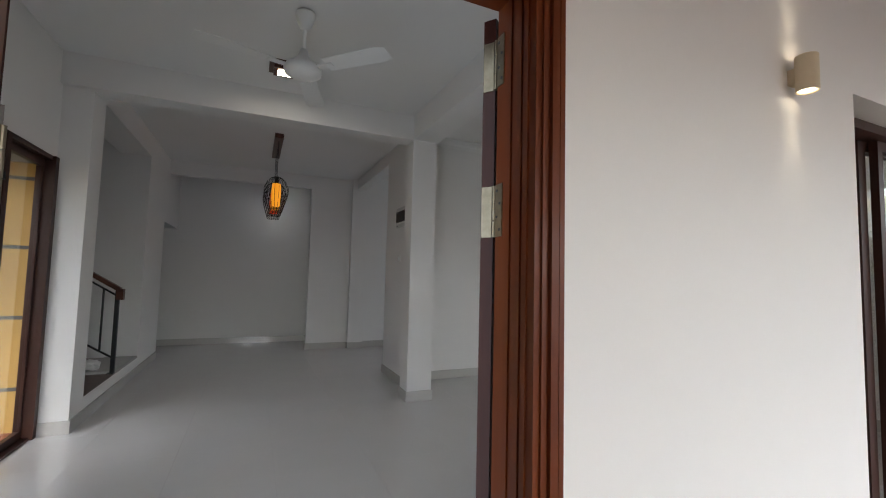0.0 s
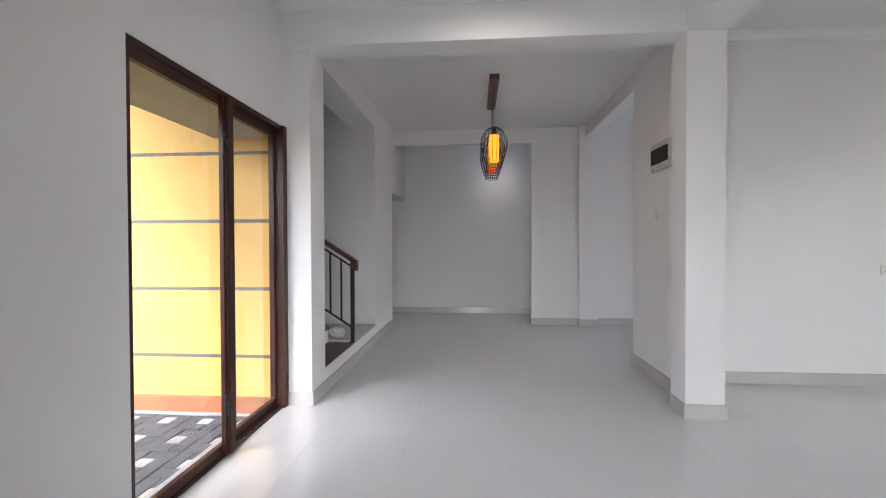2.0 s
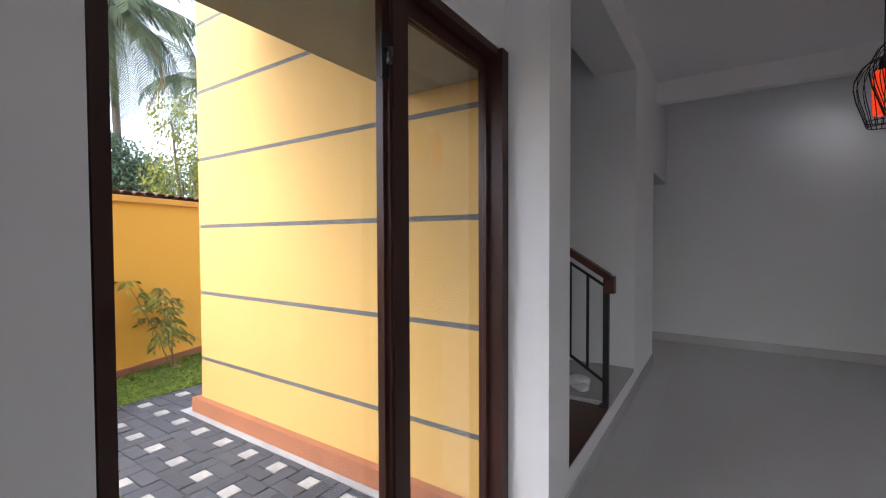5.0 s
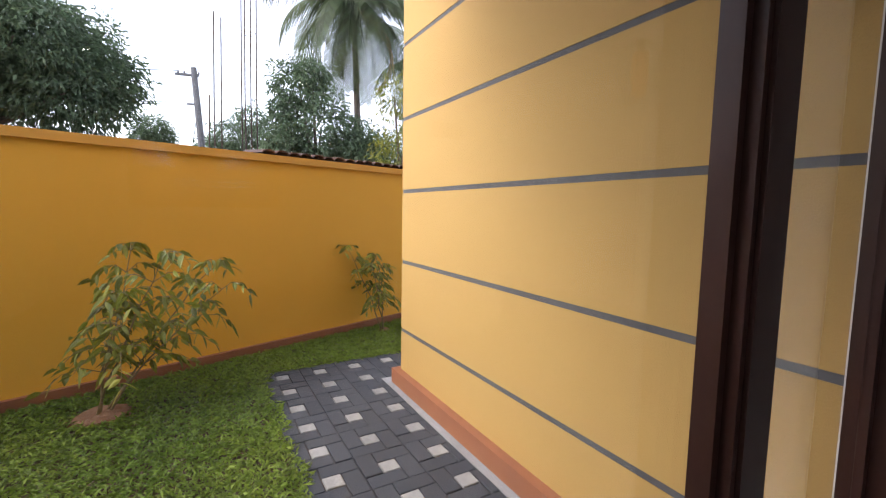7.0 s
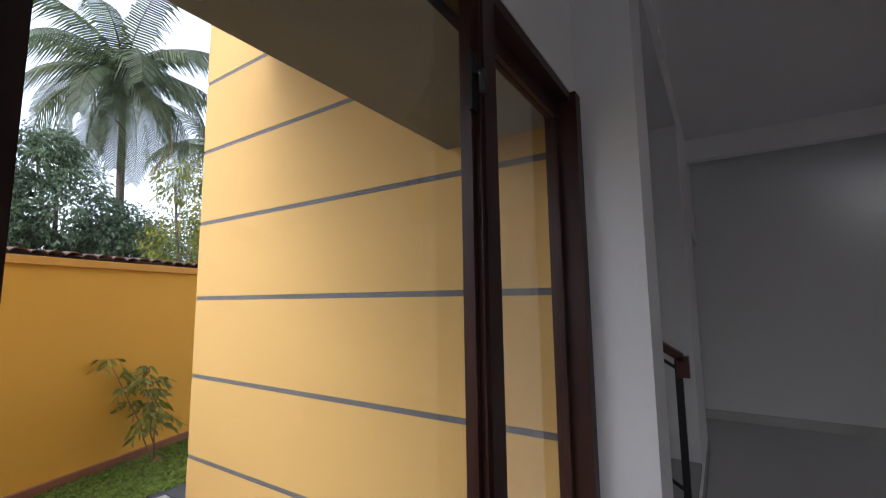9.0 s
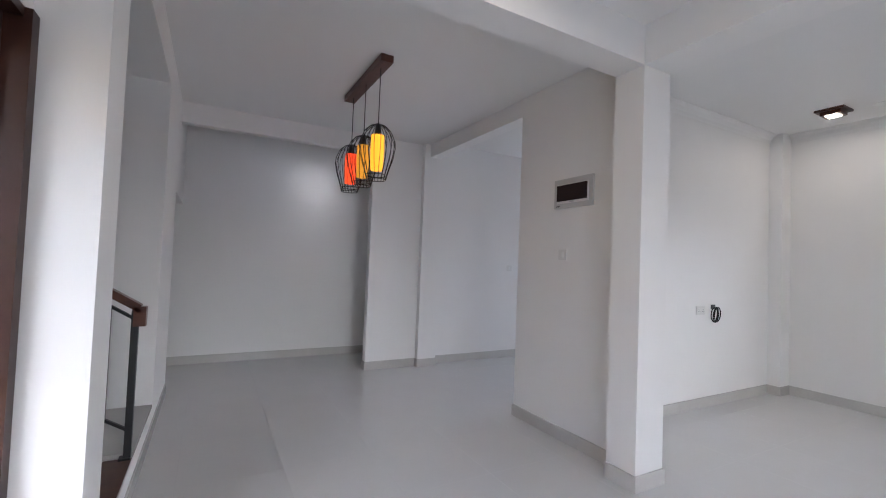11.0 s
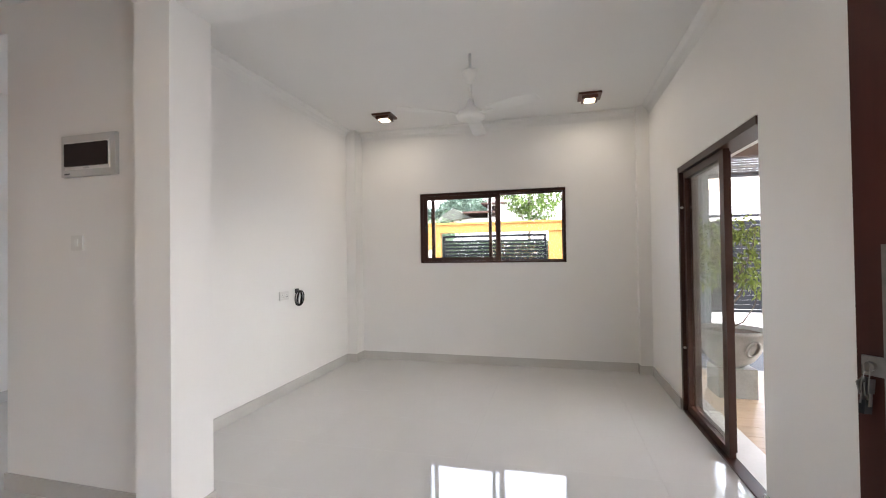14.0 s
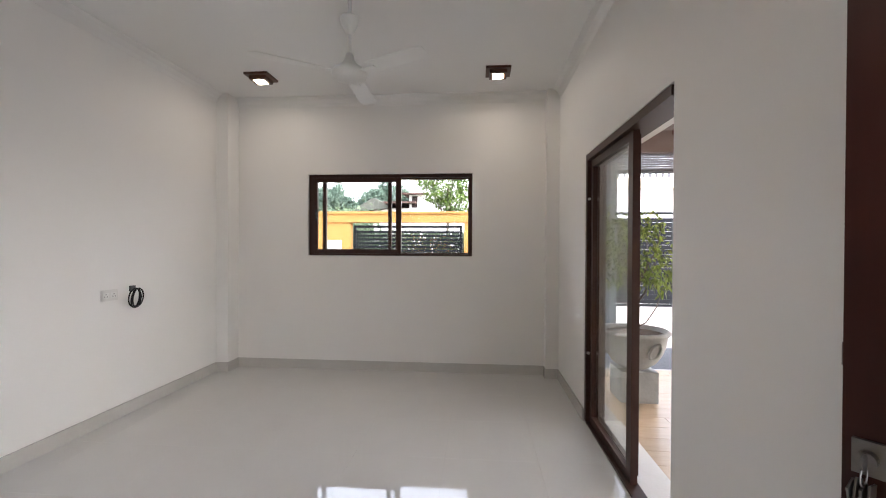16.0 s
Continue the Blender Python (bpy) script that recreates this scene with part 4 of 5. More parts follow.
def lawn(x, y):
    d = (x + 3.47) * 0.953 + (y - 1.041) * 0.304          # distance from the boundary wall's inner face
    edge = 0.02 * np.sin(x * 9) + 0.015 * np.sin(x * 23 + 1)
    path = ((y > 2.12 + edge) & (x > -1.27) & (y < 2.7)) | ((y > 2.60 + edge) & (x > -3.36 + 0.5 * edge) & (y < 3.45)) | ((x > -3.36 + 0.02 * np.sin(y * 11)) & (y >= 3.4))
    bare = ((x + 3.12) ** 2 + (y - 1.59) ** 2 < 0.15 ** 2) | ((x + 4.14) ** 2 + (y - 3.94) ** 2 < 0.06 ** 2)
    return (d > 0.035) & ~path & ~bare


tagged(grass("lawn_grass", 110000, lawn, 0.056), "short green carpet grass", "grass", kind="stuff")
for cx, cy, r in ((-3.12, 1.59, 0.17), (-4.14, 3.94, 0.07)):
    bm = bmesh.new()
    spun(bm, [(0, 0.03), (r * 0.5, 0.022), (r * 0.85, 0.01), (r * 1.1, -0.02)], 20)
    for v in bm.verts:
        v.co += Vector((noise.noise(v.co * 30), noise.noise(v.co * 30 + Vector((9, 0, 0))), noise.noise(v.co * 40))) * 0.012
    structure("soil_patch", bm, DIRT, "bare reddish soil round a shrub", "soil").matrix_basis = pose(cx, cy, GROUND)


def shrub(cx, cy, height, spread, stems, leaves, seed, lean):
    r = np.random.default_rng(seed)
    ob = thing("garden_shrub", "young garden shrub with drooping leaves against the ochre wall", "shrub", pose(cx, cy, GROUND), group="garden shrubs")
    cs, ws = [], []
    for s in range(stems):
        bm = bmesh.new()
        a = 2 * math.pi * s / stems + r.uniform(-0.5, 0.5)
        h = height * r.uniform(0.6, 1.0)
        tip = Vector((math.cos(a) * spread * r.uniform(0.4, 0.9) + lean[0] * h, math.sin(a) * spread * r.uniform(0.4, 0.9) + lean[1] * h, h))
        pts = [Vector((0.02 * math.cos(a), 0.02 * math.sin(a), 0)).lerp(tip, k / 6) + Vector((r.normal(), r.normal(), 0)) * 0.012 for k in range(7)]
        for k in range(7):
            pts[k].z = h * (k / 6) ** 0.85
        tube(bm, pts, [0.008 - 0.0009 * k for k in range(7)], 6)
        for k in range(2, 7):
            for b in range(3):
                ba = r.uniform(0, 2 * math.pi)
                ln = spread * r.uniform(0.35, 0.75) * (1.15 - 0.1 * k)
                q = [pts[k] + Vector((math.cos(ba) * ln * f, math.sin(ba) * ln * f, 0.10 * math.sin(f * 2.2) - 0.10 * f * f)) for f in (0, 0.35, 0.7, 1.0)]
                tube(bm, q, [0.0032, 0.0026, 0.002, 0.0014], 5)
                for j in range(leaves):
                    f = (j + 1) / leaves
                    i = min(int(f * 3), 2)
                    base = q[i].lerp(q[i + 1], f * 3 - i)
                    sg = 1 if j % 2 else -1
                    w = Vector((math.cos(ba + sg * 0.9), math.sin(ba + sg * 0.9), r.uniform(-0.75, 0.1)))
                    cs.append(base)
                    ws.append(w)
        part("stem", bm, STEM, ob)
    n = len(cs)
    leaves_mesh("foliage", np.array(cs), np.array(ws), r.uniform(0.06, 0.105, n), r.uniform(0.026, 0.040, n), LEAF, ob, 0.45, r, oval=True)


shrub(-3.12, 1.59, 1.04, 0.56, 5, 7, 12, (-0.05, 0.42))
shrub(-4.14, 3.94, 0.92, 0.33, 3, 6, 11, (0.0, -0.22))

# ---- beyond the walls ----


def clumps(rg, blobs, per):
    cs, ws = [], []
    for x, y, z, r, f in blobs:
        n = int(per * r * r)
        d = rg.normal(size=(n, 3))
        d /= np.linalg.norm(d, axis=1, keepdims=True)
        rad = r * rg.uniform(0.35, 1.0, n) ** 0.5
        lump = 1 + 0.28 * np.sin(d[:, 0] * 5 + x) * np.sin(d[:, 1] * 6 + y) + 0.16 * np.sin(d[:, 2] * 11 + d[:, 0] * 9)
        c = np.stack([x + d[:, 0] * rad * lump, y + d[:, 1] * rad * lump, z + d[:, 2] * rad * lump * f], 1)
        cs.append(c)
        ws.append(d * 0.7 + rg.normal(size=(n, 3)) * 0.6 + np.array([0, 0, -0.35]))
    return np.concatenate(cs), np.concatenate(ws)


def tree(label, x, y, trunk_h, blobs, per, leaf, mat, seed, thick=0.16):
    rg = np.random.default_rng(seed)
    ob = thing("tree", label, "tree", pose(x, y, -0.1))
    bm = bmesh.new()
    tube(bm, [(0, 0, 0), (0.06, 0.03, trunk_h * 0.5), (0, 0, trunk_h)], [thick, thick * 0.8, thick * 0.6], 9)
    part("trunk", bm, BARK, ob)
    for bx, by, bz, r, f in blobs:
        bm = bmesh.new()
        e = Vector((bx, by, bz))
        s = Vector((0, 0, trunk_h * 0.9))
        tube(bm, [s, s.lerp(e, 0.5) + Vector((0, 0, -0.1)), e], [thick * 0.45, thick * 0.3, 0.02], 6)
        part("limb", bm, BARK, ob)
    cs, ws = clumps(rg, blobs, per)
    n = len(cs)
    leaves_mesh("crown", cs, ws, rg.uniform(0.7, 1.3, n) * leaf, rg.uniform(0.7, 1.3, n) * leaf * 0.38, mat, ob, 0.3, rg)


tree("large dark green mango tree behind the boundary wall", -14.0, -2.7, 3.2,
     [(0, -0.4, 6.4, 2.2, 0.9), (1.2, 1.5, 5.0, 1.5, 0.8), (-0.5, 1.7, 5.2, 1.6, 0.8), (0.5, -2.2, 5.6, 2.2, 0.9), (1.2, 2.3, 3.9, 1.2, 0.8), (1.0, -0.2, 4.0, 1.8, 0.7), (0.4, 2.9, 4.5, 0.95, 0.8)], 3600, 0.14, MANGO, 21, 0.3)
tree("small distant tree behind the boundary wall", -30.0, 0.05, 4.5, [(0, 0, 5.8, 0.95, 0.9), (0.2, 0.4, 5.4, 0.75, 0.9), (-0.1, -0.5, 5.3, 0.75, 0.8)], 2200, 0.17, MANGO, 22)
tree("dense dark green tree beside a coconut palm", -11.6, 5.0, 2.2,
     [(0, 0.1, 3.4, 1.2, 0.85), (0.2, 1.0, 2.8, 1.0, 0.85), (-0.2, -0.4, 4.6, 0.75, 0.9), (0.2, -0.85, 3.0, 0.6, 0.8), (0, -0.1, 4.9, 0.5, 0.8), (0.3, 1.5, 2.8, 0.8, 0.9), (0, -0.9, 3.9, 0.35, 0.8)], 3800, 0.125, MANGO, 23)
tree("light green bushy tree behind the boundary wall", -8.9, 6.3, 1.8,
     [(0, 0, 2.6, 0.75, 1.0), (0.3, 0.5, 3.3, 0.6, 1.0), (0, -0.2, 3.9, 0.45, 1.1), (0.5, 1.0, 2.8, 0.8, 1.0), (-0.2, 0.7, 4.2, 0.5, 1.0)], 2600, 0.10, LEAF, 24, 0.1)
tree("pale distant trees behind the boundary wall", -25.0, 4.2, 2.5,
     [(0, 0.5, 6.0, 0.9, 0.9), (0, -0.5, 5.0, 1.0, 0.8), (0.3, 1.4, 5.2, 1.0, 0.9), (-0.3, 2.4, 4.6, 1.2, 0.8), (0, 0, 4.0, 1.4, 0.8), (0, -1.4, 4.3, 0.8, 0.8)], 1500, 0.18, MANGO, 25)
tree("low hedge trees behind the boundary wall", -17.0, 9.5, 2.0,
     [(0, 0, 3.2, 1.8, 0.9), (1, 2, 3.6, 1.8, 0.9), (0.5, -1.6, 2.8, 1.3, 0.9)], 1200, 0.15, MANGO, 26)


def palm(x, y, h, fronds, length, seed):
    rg = np.random.default_rng(seed)
    ob = thing("coconut_palm", "tall coconut palm with arching fronds", "palm tree", pose(x, y, -0.1))
    bm = bmesh.new()
    tube(bm, [(0.5, 0, 0), (0.25, 0.1, h * 0.4), (0, 0, h)], [0.17, 0.12, 0.09], 10)
    part("trunk", bm, BARK, ob)
    for k in range(fronds):
        a = 2 * math.pi * k * 0.381966 * 1.0
        up = 1.35 - 1.85 * (k / fronds)
        L = length * rg.uniform(0.85, 1.1)
        d = Vector((math.cos(a), math.sin(a), 0))
        pts = []
        p, el = Vector((0, 0, h)), up
        for i in range(13):
            pts.append(p.copy())
            p += (d * math.cos(el) + Vector((0, 0, math.sin(el)))) * (L / 12)
            el -= 0.13 + 0.05 * (k / fronds)
        bm = bmesh.new()
        tube(bm, pts, [0.03 - 0.0021 * i for i in range(13)], 5)
        side = Vector((-d.y, d.x, 0))
        for i in range(1, 47):
            f = i / 47 * 12
            j = min(int(f), 11)
            b = pts[j].lerp(pts[j + 1], f - j)
            t = (pts[j + 1] - pts[j]).normalized()
            ll = L * 0.25 * (math.sin(math.pi * (0.12 + 0.82 * i / 47)) ** 0.7) * rg.uniform(0.85, 1.1)
            for s in (-1, 1):
                o = side * s
                m1 = b + (o * 0.75 + t * 0.5) * ll * 0.55 + Vector((0, 0, -0.25 * ll))
                m2 = b + (o * 0.7 + t * 0.75) * ll * 0.9 + Vector((0, 0, -(0.75 + 0.3 * rg.uniform()) * ll))
                w = t * 0.03
                v = [bm.verts.new(q) for q in (b - w, b + w, m1 + w, m1 - w, m2)]
                bm.faces.new((v[0], v[1], v[2], v[3]))
                bm.faces.new((v[3], v[2], v[4]))
        part("frond", bm, DRYFROND if up < -0.15 and k % 3 == 0 else FROND, ob)


palm(-15.2, 7.2, 8.6, 27, 3.9, 5)
palm(-19.5, 12.5, 8.6, 15, 3.8, 6)

pole = thing("utility_pole", "leaning weathered utility pole with crossarm and wires", "utility pole", pose(-16.2, 2.55, -0.1, 3.7, -1.5, 0))
bm = bmesh.new()
tube(bm, [(0, 0, 0), (0, 0, 5.9)], [0.13, 0.09], 10)
part("pole", bm, POLE, pole)
part("crossarm", boxes((-0.04, 0.04, -0.55, 0.14, 5.62, 5.69)), POLE, pole)
part("crossarm", boxes((-0.03, 0.03, -0.30, 0.10, 4.70, 4.75)), POLE, pole)
for yy in (-0.5, -0.3, 0.15):
    bm = bmesh.new()
    spun(bm, [(0, 0), (0.03, 0), (0.035, 0.05), (0.02, 0.09), (0, 0.09)], 10, (0, yy * 0.9, 5.69))
    part("insulator", bm, POLE, pole)
for yy, z in ((-0.45, 5.76), (-0.28, 4.78), (-0.2, 4.72)):
    bm = bmesh.new()
    tube(bm, [(-f * 1.5, yy - f * 28, z - 2.2 * f * (1 - f) * (1 if yy < 0 else 1) + 0.8 * f) for f in [k / 14 for k in range(15)]], 0.012, 5)
    part("wire", bm, RUBBER, pole)
bm = bmesh.new()
tube(bm, [(0, 0, 4.6), (0.2, -0.9, 0.4)], 0.012, 5)
part("stay_wire", bm, RUBBER, pole)

bars = thing("starter_bars", "tall rusty reinforcing bars of an unfinished column", "reinforcing bars", pose(-8.8, 2.58, -0.1))
part("column_stub", boxes((-0.2, 0.2, -0.2, 0.75, 0, 1.4)), CONCRETE, bars)
for dx, dy, h in ((0.1, -0.12, 4.85), (0, 0.0, 4.8), (-0.1, 0.36, 5.9), (0.1, 0.40, 5.75), (-0.1, 0.52, 5.8), (0.1, 0.60, 5.9), (0, -0.22, 3.4)):
    bm = bmesh.new()
    tube(bm, [(dx, dy, 0.5), (dx + 0.02, dy + 0.01, h * 0.6), (dx - 0.02, dy + 0.05, h)], 0.012, 6)
    part("bar", bm, RUST, bars)
for z in (3.1, 4.6):
    bm = bmesh.new()
    tube(bm, [(-0.11, 0.38, z), (0.11, 0.38, z), (0.11, 0.62, z), (-0.11, 0.62, z), (-0.11, 0.38, z)], 0.005, 5)
    part("stirrup", bm, RUST, bars)

roofl = thing("lean_to_roof", "weathered clay tile roof edge behind the boundary wall", "roof", BW @ Matrix.Translation((0, 0, 0)))
part("deck", boxes((1.8, 9, 0.3, 1.2, 1.74, 1.78)), BARK, roofl)
bm = bmesh.new()
n = 9
arc = [(0.068 * math.cos(math.pi * k / (n - 1)), 0.036 * math.sin(math.pi * k / (n - 1))) for k in range(n)]
arc2 = [(0.058 * math.cos(math.pi * k / (n - 1)), 0.027 * math.sin(math.pi * k / (n - 1))) for k in range(n)]
rings = [[bm.verts.new((x, y, z + (0.0 if y < 0.5 else 0.0))) for x, z in arc] + [bm.verts.new((x, y, z)) for x, z in reversed(arc2)] for y in (0.0, 0.45)]
for k in range(2 * n):
    j = (k + 1) % (2 * n)
    bm.faces.new((rings[0][k], rings[0][j], rings[1][j], rings[1][k]))
bm.faces.new(rings[0])
bm.faces.new(rings[1][::-1])
first = part("roof_tile", bm, ROOFTILE, roofl, at=pose(1.9, 0.22, 1.795, 4, 0, 0))
for k in range(1, 50):
    for row in range(2):
        o = new("roof_tile", first.data)
        o.parent = roofl
        o.matrix_basis = pose(1.9 + 0.135 * k + random.uniform(-0.008, 0.008), 0.22 + 0.42 * row, 1.795 + 0.03 * row + random.uniform(-0.006, 0.006), 4, random.uniform(-2, 2), 0)

# ---- porch and street side ----
structure("porch_floor_bed", boxes((-1.5, 6.95, -2.6, 0.209, -0.25, PORCH - 0.004)), GROUT, "cement bed under the porch tiles", "floor")
# ceiling drawn out far beyond its visible part to darken the porch
structure("porch_ceiling", boxes((-1.5, 8.4, -7.0, 0.209, 3.05, 3.17)), PORCHCEIL, "brown-grey boarded porch ceiling, extended out of view for shade", "ceiling")
for y in (-0.4, -0.75, -1.1, -1.45):
    structure("trim", boxes((3.2, 8.2, y - 0.03, y + 0.03, 2.99, 3.05)), TIMBER, "brown timber ceiling batten", "batten", bevel=0.004)
# side edge beam, plus a front fascia added unseen to hold back daylight
structure("porch_beam", boxes((8.2, 8.4, -7.0, 0.2, 2.74, 3.05), (-1.5, 8.2, -7.0, -6.8, 2.5, 3.05)), PORCHCEIL, "brown porch edge beam with an added unseen front fascia", "beam")
# wall added out of view to cut the light reaching the porch
structure("wall_porch_shade", boxes((-1.62, -1.5, -7.0, 0.2, -0.3, 3.17)), WHITE, "added unseen white wall shading the porch from the west", "wall")
structure("porch_column", boxes((7.85, 8.05, -0.56, -0.36, -0.1, 3.05)), PORCHGREY, "blue-grey painted porch column", "column", bevel=0.008)
blind = thing("roller_blind", "half-rolled grey slatted blind under the porch beam", "blind", pose(8.30, 0, 2.74))
for k in range(7):
    part("blind_slat", boxes((-0.012, 0.012, -4.2, -0.62, -0.034 * (k + 1), -0.034 * k - 0.006)), POLE, blind)
bm = bmesh.new()
tube(bm, [(0, -4.2, -0.265), (0, -0.62, -0.265)], 0.028, 12)
part("blind_roll", bm, POLE, blind, smooth=True)
structure("driveway", boxes((8.15, 30, -14, 0.2, -0.2, -0.06)), DRIVE, "pale concrete driveway", "driveway")
structure("driveway_edge", boxes((6.951, 8.15, -14, 0.2, -0.2, -0.06)), PAVER, "charcoal paved strip beside the porch", "paving")
structure("side_garden", boxes((6.701, 12, 0.201, 9, -0.2, -0.06)), PAVER, "dark grey paved forecourt", "driveway")

pot = thing("planter_pot", "large grey cement bowl planter on a cement pedestal", "planter", pose(5.97, -0.12, PORCH))
bm = boxes((-0.16, 0.16, -0.16, 0.16, 0, 0.28))
part("pedestal", bm, POT, pot, "square cement pedestal", bevel=0.01)
bm = bmesh.new()
spun(bm, [(0.0, 0.28), (0.10, 0.28), (0.125, 0.295), (0.19, 0.345), (0.238, 0.42), (0.27, 0.50), (0.288, 0.60), (0.305, 0.605), (0.31, 0.63), (0.30, 0.645), (0.275, 0.64), (0.265, 0.60), (0.0, 0.59)], 40)
part("bowl", bm, POT, pot, smooth=True)
bm = bmesh.new()
spun(bm, [(0, 0.612), (0.15, 0.61), (0.264, 0.603)], 24)
part("soil", bm, SOIL, pot)
for a in (200, 20):
    c = Vector((math.cos(radians(a)), math.sin(radians(a)), 0))
    s = Vector((-c.y, c.x, 0))
    bm = bmesh.new()
    tube(bm, [c * (0.268 + 0.035 * math.cos(t)) + s * 0.055 * math.sin(t) + Vector((0, 0, 0.485 + 0.07 * math.cos(t))) for t in [2 * math.pi * k / 16 for k in range(17)]], 0.014, 8)
    part("ring_handle", bm, POT, pot, smooth=True)
plant = thing("potted_tree", "small leafy tree growing in the cement bowl", "potted plant", pose(5.97, -0.12, PORCH + 0.60))
rg = np.random.default_rng(41)
bm = bmesh.new()
tube(bm, [(0, 0, 0), (0.03, -0.02, 0.09), (-0.015, 0.01, 0.18), (0.02, 0.0, 0.28), (0.0, 0.0, 0.40)], [0.036, 0.030, 0.026, 0.021, 0.015], 9)
part("trunk", bm, BARK, plant)
for k in range(9):
    a, lift = k * 2.4, 0.16 + 0.045 * k
    bm = bmesh.new()
    reach = 0.13 + 0.09 * ((k * 7) % 5) / 4
    tube(bm, [(0, 0, lift), (0.45 * reach * math.cos(a), 0.45 * reach * math.sin(a), lift + 0.13), (0.8 * reach * math.cos(a + 0.2), 0.8 * reach * math.sin(a + 0.2), lift + 0.3), (reach * math.cos(a), reach * math.sin(a), lift + 0.52)], [0.011, 0.008, 0.006, 0.003], 6)
    part("limb", bm, BARK, plant)
bm = bmesh.new()
tube(bm, [(0, 0, 0.05), (0.03, -0.12, 0.10), (0.05, -0.22, 0.24), (0.04, -0.27, 0.42)], [0.01, 0.007, 0.005, 0.003], 6)
part("limb", bm, BARK, plant)
cs, ws = clumps(rg, [(0, 0, 0.78, 0.28, 1.2), (0.12, 0.12, 0.95, 0.21, 1), (-0.1, -0.15, 0.62, 0.2, 1.1), (0.05, -0.1, 1.03, 0.17, 0.8), (0.04, -0.26, 0.48, 0.1, 1.2), (0.1, 0.2, 0.6, 0.14, 1.2)], 5200)
leaves_mesh("foliage", cs, ws, rg.uniform(0.035, 0.06, len(cs)), rg.uniform(0.018, 0.028, len(cs)), POTLEAF, plant, 0.3, rg, oval=True)

front = thing("wall_front_boundary", "ochre rendered front boundary wall with a beam over the gate", "wall", kind="structure")
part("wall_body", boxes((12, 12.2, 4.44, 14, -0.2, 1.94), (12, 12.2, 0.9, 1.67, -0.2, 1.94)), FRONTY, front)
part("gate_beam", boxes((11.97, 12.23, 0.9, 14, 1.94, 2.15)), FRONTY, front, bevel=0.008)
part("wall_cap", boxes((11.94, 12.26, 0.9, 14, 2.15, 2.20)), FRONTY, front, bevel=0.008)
part("meter_box", boxes((11.9, 12, 4.66, 5.0, 1.1, 1.50)), DRIVE, front, bevel=0.01)


def slat_gate(y0, y1, z1, label, slat=0.07, pitch=0.105):
    g = thing("slat_gate", label, "gate", pose(12.1, 0, -0.06), group="slat gates")
    for y in (y0, y1 - 0.06):
        part("gate_stile", boxes((-0.03, 0.03, y, y + 0.06, 0.05, z1)), GATE, g, bevel=0.003)
    for z in (0.05, z1 - 0.06):
        part("gate_rail", boxes((-0.03, 0.03, y0 + 0.06, y1 - 0.06, z, z + 0.06)), GATE, g, bevel=0.003)
    for k in range(int((z1 - 0.2) / pitch)):
        z = 0.12 + pitch * k
        part("slat", boxes((-0.012, 0.012, y0 + 0.06, y1 - 0.06, z, z + slat)), GATE, g)


slat_gate(1.72, 4.38, 1.93, "charcoal horizontal slat gate under an ochre beam", 0.056, 0.090)
slat_gate(-4.6, -0.2, 2.25, "charcoal horizontal slat driveway gate", 0.1015)

house = thing("house", "white neighbouring house with balcony railing and tiled roofs", "house", pose(24, 0, -0.1))
part("wall", boxes((0, 8, -9, 0.0, 0, 4.38), (0.6, 8, 5.0, 7.0, 0, 3.5), (0.3, 8, 2.6, 5.0, 0, 5.0)), FARWHITE, house)
part("parapet", boxes((-0.6, 8, -9, 0.0, 4.38, 4.87)), CREAM, house)
for k in range(30):
    part("baluster", boxes((-0.6, -0.52, -8.9 + 0.30 * k, -8.8 + 0.30 * k, 4.87, 5.25)), GROOVE, house)
part("top_rail", boxes((-0.62, -0.48, -9, 0.0, 5.25, 5.33)), CREAM, house)
part("awning", boxes((-2.2, 0, -8.5, 0, 2.0, 2.08)), FARWHITE, house)
bm = bmesh.new()
front_v = [bm.verts.new((0.2, y, z)) for y, z in ((5.9, 3.5), (8.3, 3.25), (6.9, 4.05))]
back_v = [bm.verts.new((8, y, z)) for y, z in ((5.9, 3.5), (8.3, 3.25), (6.9, 4.05))]
bm.faces.new(front_v)
bm.faces.new(back_v[::-1])
for a in range(3):
    b = (a + 1) % 3
    bm.faces.new((front_v[a], front_v[b], back_v[b], back_v[a]))
part("roof", bm, ROOFGREY, house, "weathered mossy gable roof")
part("eave", boxes((-0.2, 8, 4.6, 6.3, 3.72, 3.80), (-0.2, 8, 3.9, 5.3, 4.18, 4.25)), ROOFTILE, house, "brown tiled eave")
part("window", boxes((0.24, 0.3, 4.55, 4.85, 3.5, 4.1)), SMOKED, house)
part("window", boxes((-0.03, 0.0, -6.2, -4.4, 0.9, 2.0)), SMOKED, house)
part("window", boxes((-0.03, 0.0, -3.0, -1.2, 0.9, 2.0)), SMOKED, house)
rg = np.random.default_rng(77)
n = 26000
c = np.stack([rg.uniform(12.7, 13.5, n), rg.uniform(0.4, 6.0, n), rg.uniform(0.0, 1.75, n) ** 1.0], 1)
tagged(leaves_mesh("hedge", c, rg.normal(size=(n, 3)), rg.uniform(0.07, 0.13, n), rg.uniform(0.03, 0.05, n), HEDGE, None, 0.2, rg), "dense dark green hedge behind the slat gate", "hedge", kind="stuff")
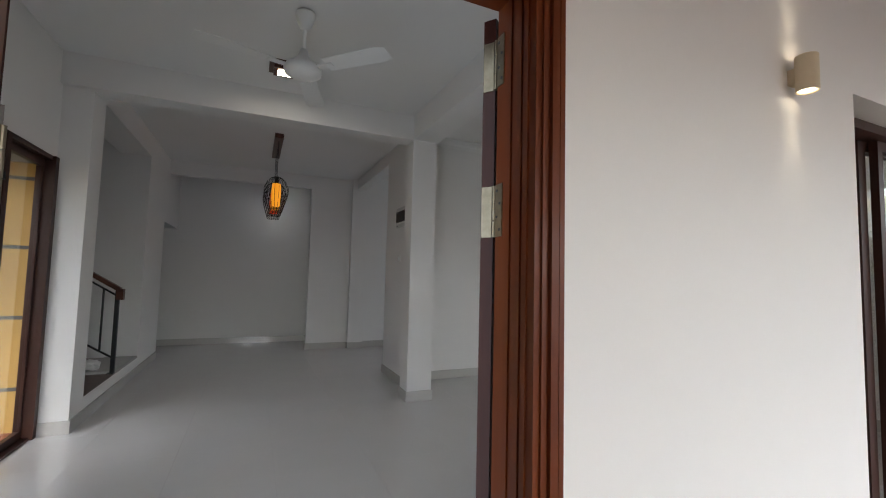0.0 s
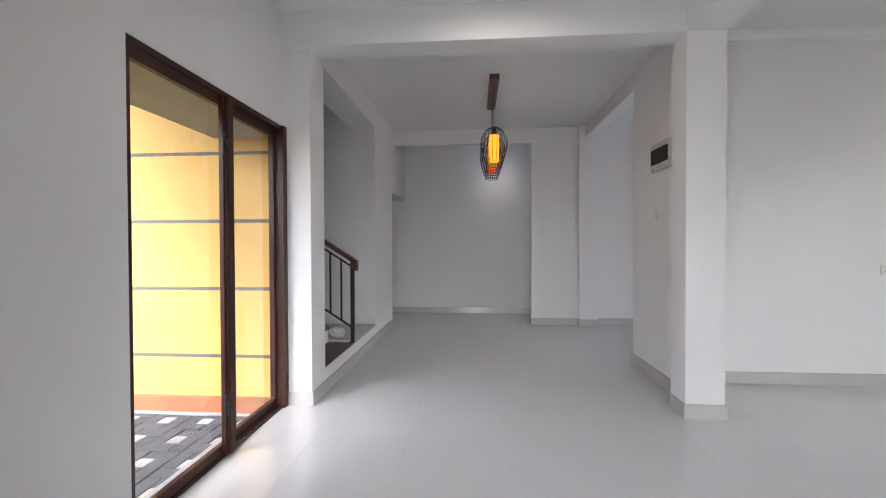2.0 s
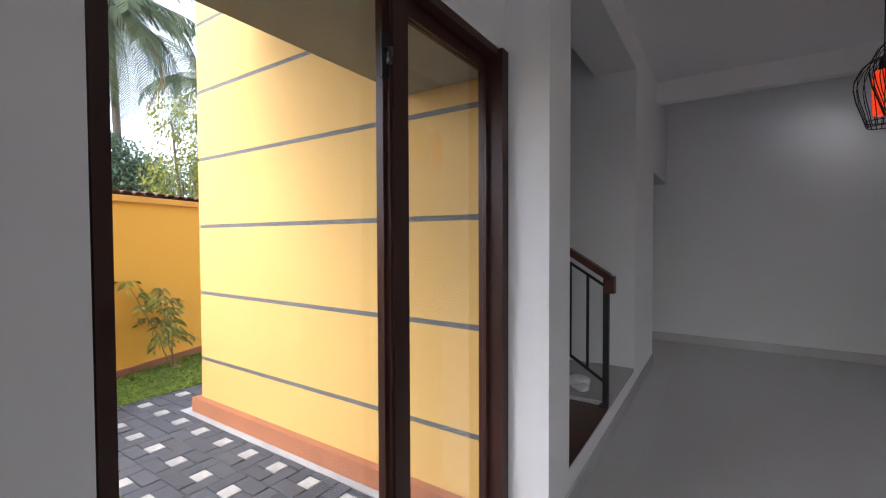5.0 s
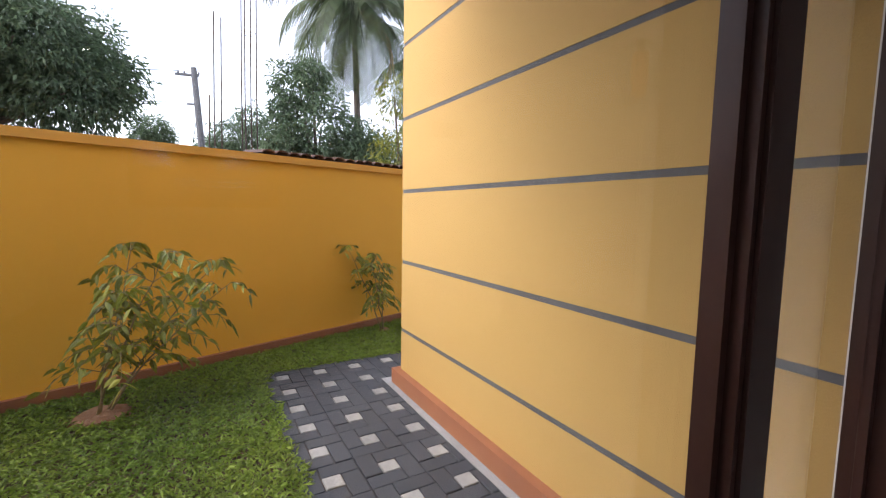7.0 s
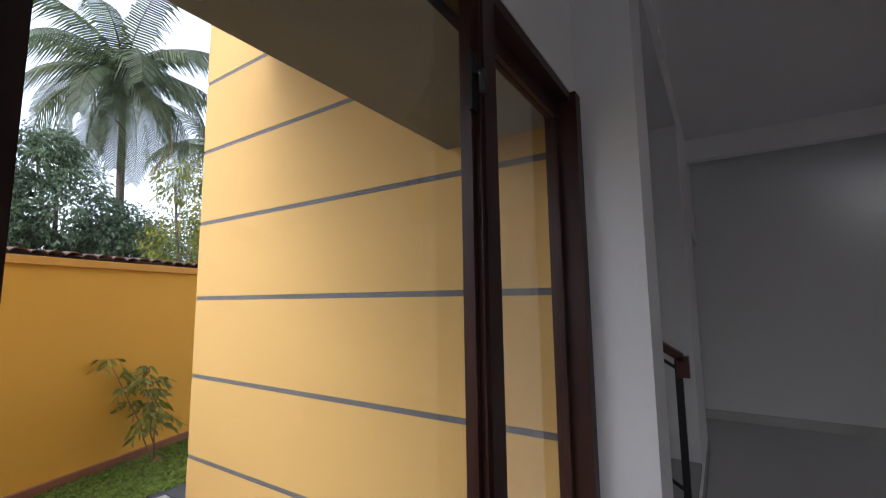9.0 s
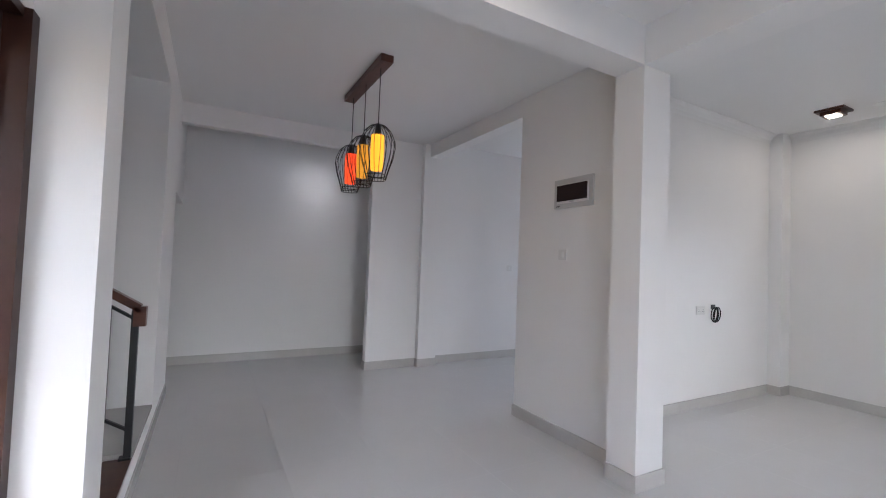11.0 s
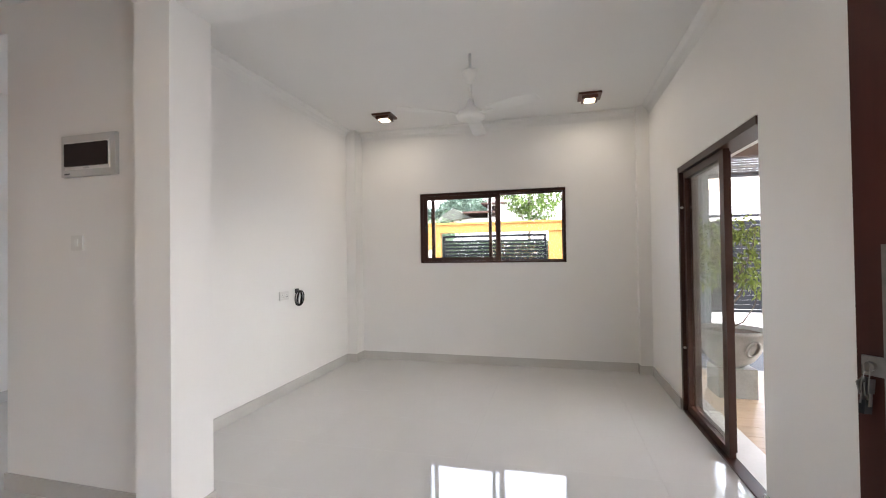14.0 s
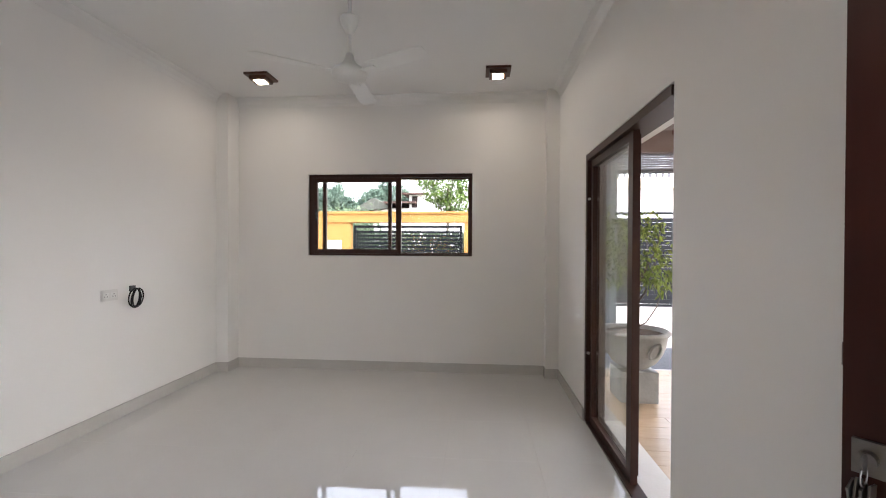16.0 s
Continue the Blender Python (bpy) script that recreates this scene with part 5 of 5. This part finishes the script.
tree("bright green tree over the front boundary wall", 15.4, 2.3, 2.4, [(0, 0, 3.4, 0.75, 0.8), (0.2, -0.7, 3.5, 0.55, 0.9), (0, 0.6, 3.6, 0.4, 0.7), (0, -0.2, 4.1, 0.7, 0.8), (0, -0.3, 2.9, 0.55, 0.7), (0.1, 0.35, 3.1, 0.4, 0.7)], 1700, 0.13, LAWNTREE, 51, 0.07)
# distance haze of these trees sits in their leaf colour
tree("distant trees beyond the street, leaf colour hazed blue-green", 40, 11, 3, [(0, 4.4, 5.4, 1.7, 0.9), (0, 2.8, 5.0, 1.4, 0.8), (0, 1.1, 4.4, 1.3, 0.8), (0, -0.4, 5.5, 1.4, 0.9), (0, -2.0, 5.7, 1.5, 0.9), (0, -4, 5.4, 1.5, 0.8), (0, 6.4, 5.4, 1.8, 0.8), (0, 3.2, 6.5, 0.5, 1.6), (0, -1.2, 6.8, 0.5, 1.6), (0, 0.4, 3.6, 1.6, 0.8)], 2300, 0.26, FARLEAF, 52)
tree("green tree beside the neighbouring house", 19, 6.2, 2.0, [(0, 0, 2.4, 0.9, 0.8), (0.3, 1.0, 2.5, 0.8, 0.8)], 600, 0.2, MANGO, 53, 0.1)

# ---- pieces: floor tiles, porch planks, pavers ----
floor_ob = bpy.data.objects["floor"]
tile_cache = {}


def piece(name, parent, mat, x0, x1, y0, y1, z, t, bevel=0.0015):
    """One thin slab with chamfered top edges; alike slabs share a mesh."""
    key = (name, mat.name, round(x1 - x0, 4), round(y1 - y0, 4))
    if key not in tile_cache:
        w, d = (x1 - x0) / 2, (y1 - y0) / 2
        b = bevel
        vs = [(-w, -d, -t), (w, -d, -t), (w, d, -t), (-w, d, -t), (-w, -d, -b), (w, -d, -b), (w, d, -b), (-w, d, -b),
              (-w + b, -d + b, 0), (w - b, -d + b, 0), (w - b, d - b, 0), (-w + b, d - b, 0)]
        fs = [(0, 1, 5, 4), (1, 2, 6, 5), (2, 3, 7, 6), (3, 0, 4, 7), (4, 5, 9, 8), (5, 6, 10, 9), (6, 7, 11, 10), (7, 4, 8, 11), (8, 9, 10, 11)]
        me = bpy.data.meshes.new(name)
        me.from_pydata(vs, [], fs)
        me.materials.append(mat)
        tile_cache[key] = me
    ob = new(name, tile_cache[key])
    ob.location = ((x0 + x1) / 2, (y0 + y1) / 2, z)
    ob.parent = parent
    return ob


G = 0.00025
for i in range(-1, 14):
    for j in range(-5, 10):
        x0, x1 = max(-0.10, 0.41 + 0.6 * (i - 1)), min(8.0, 0.41 + 0.6 * i)
        y0, y1 = max(0.28, 2.75 + 0.6 * j), min(7.75, 2.75 + 0.6 * (j + 1))
        if x1 - x0 > 0.02 and y1 - y0 > 0.02:
            piece("tile", floor_ob, TILE, x0 + G, x1 - G, y0 + G, y1 - G, 0.0, 0.003, 0.0003)
bed = bpy.data.objects["porch_floor_bed"]
for i in range(42):
    for j in range(3):
        x0 = -1.5 + 0.2 * i
        y0 = -2.6 + 1.2 * j - (0.6 if i % 2 else 0)
        y1 = min(0.205, y0 + 1.2)
        y0 = max(-2.6, y0)
        if y1 - y0 > 0.05:
            piece("plank_tile", bed, DECK, x0 + 0.001, x0 + 0.199, y0 + 0.001, y1 - 0.001, PORCH, 0.004, 0.0008)

paving = structure("pavement", boxes((-3.40, -0.19, 2.58, 3.402, -0.3, GROUND - 0.012), (-1.30, -0.19, 1.95, 2.579, -0.3, GROUND - 0.012), (-3.40, -2.851, 3.402, 5.5, -0.3, GROUND - 0.012)), SOIL, "charcoal block paving with white squares", "paving")
P = 0.2965
for i in range(11):
    for j in range(-2, 9):
        ux, uy = -1.16 - P * (i - 3) - P / 2, 2.713 + P * j - P / 2
        if j < 0 and ux < -1.32 or j > 2 and ux > -3.0:
            continue
        if ux < -3.45 or ux + P > -0.10:
            continue
        q = P / 3
        for name, mat, a, b, c, d in (("white_paver", PAVERW, 1, 2, 1, 2), ("paver", PAVER, 0, 2, 0, 1), ("paver", PAVER, 2, 3, 0, 2), ("paver", PAVER, 1, 3, 2, 3), ("paver", PAVER, 0, 1, 1, 3)):
            o = piece(name, paving, mat, ux + q * a + 0.0025, ux + q * b - 0.0025, uy + q * c + 0.0025, uy + q * d - 0.0025, GROUND + random.uniform(-0.003, 0.003), 0.05, 0.004)
            o.rotation_euler = (random.uniform(-0.012, 0.012), random.uniform(-0.012, 0.012), random.uniform(-0.012, 0.012))
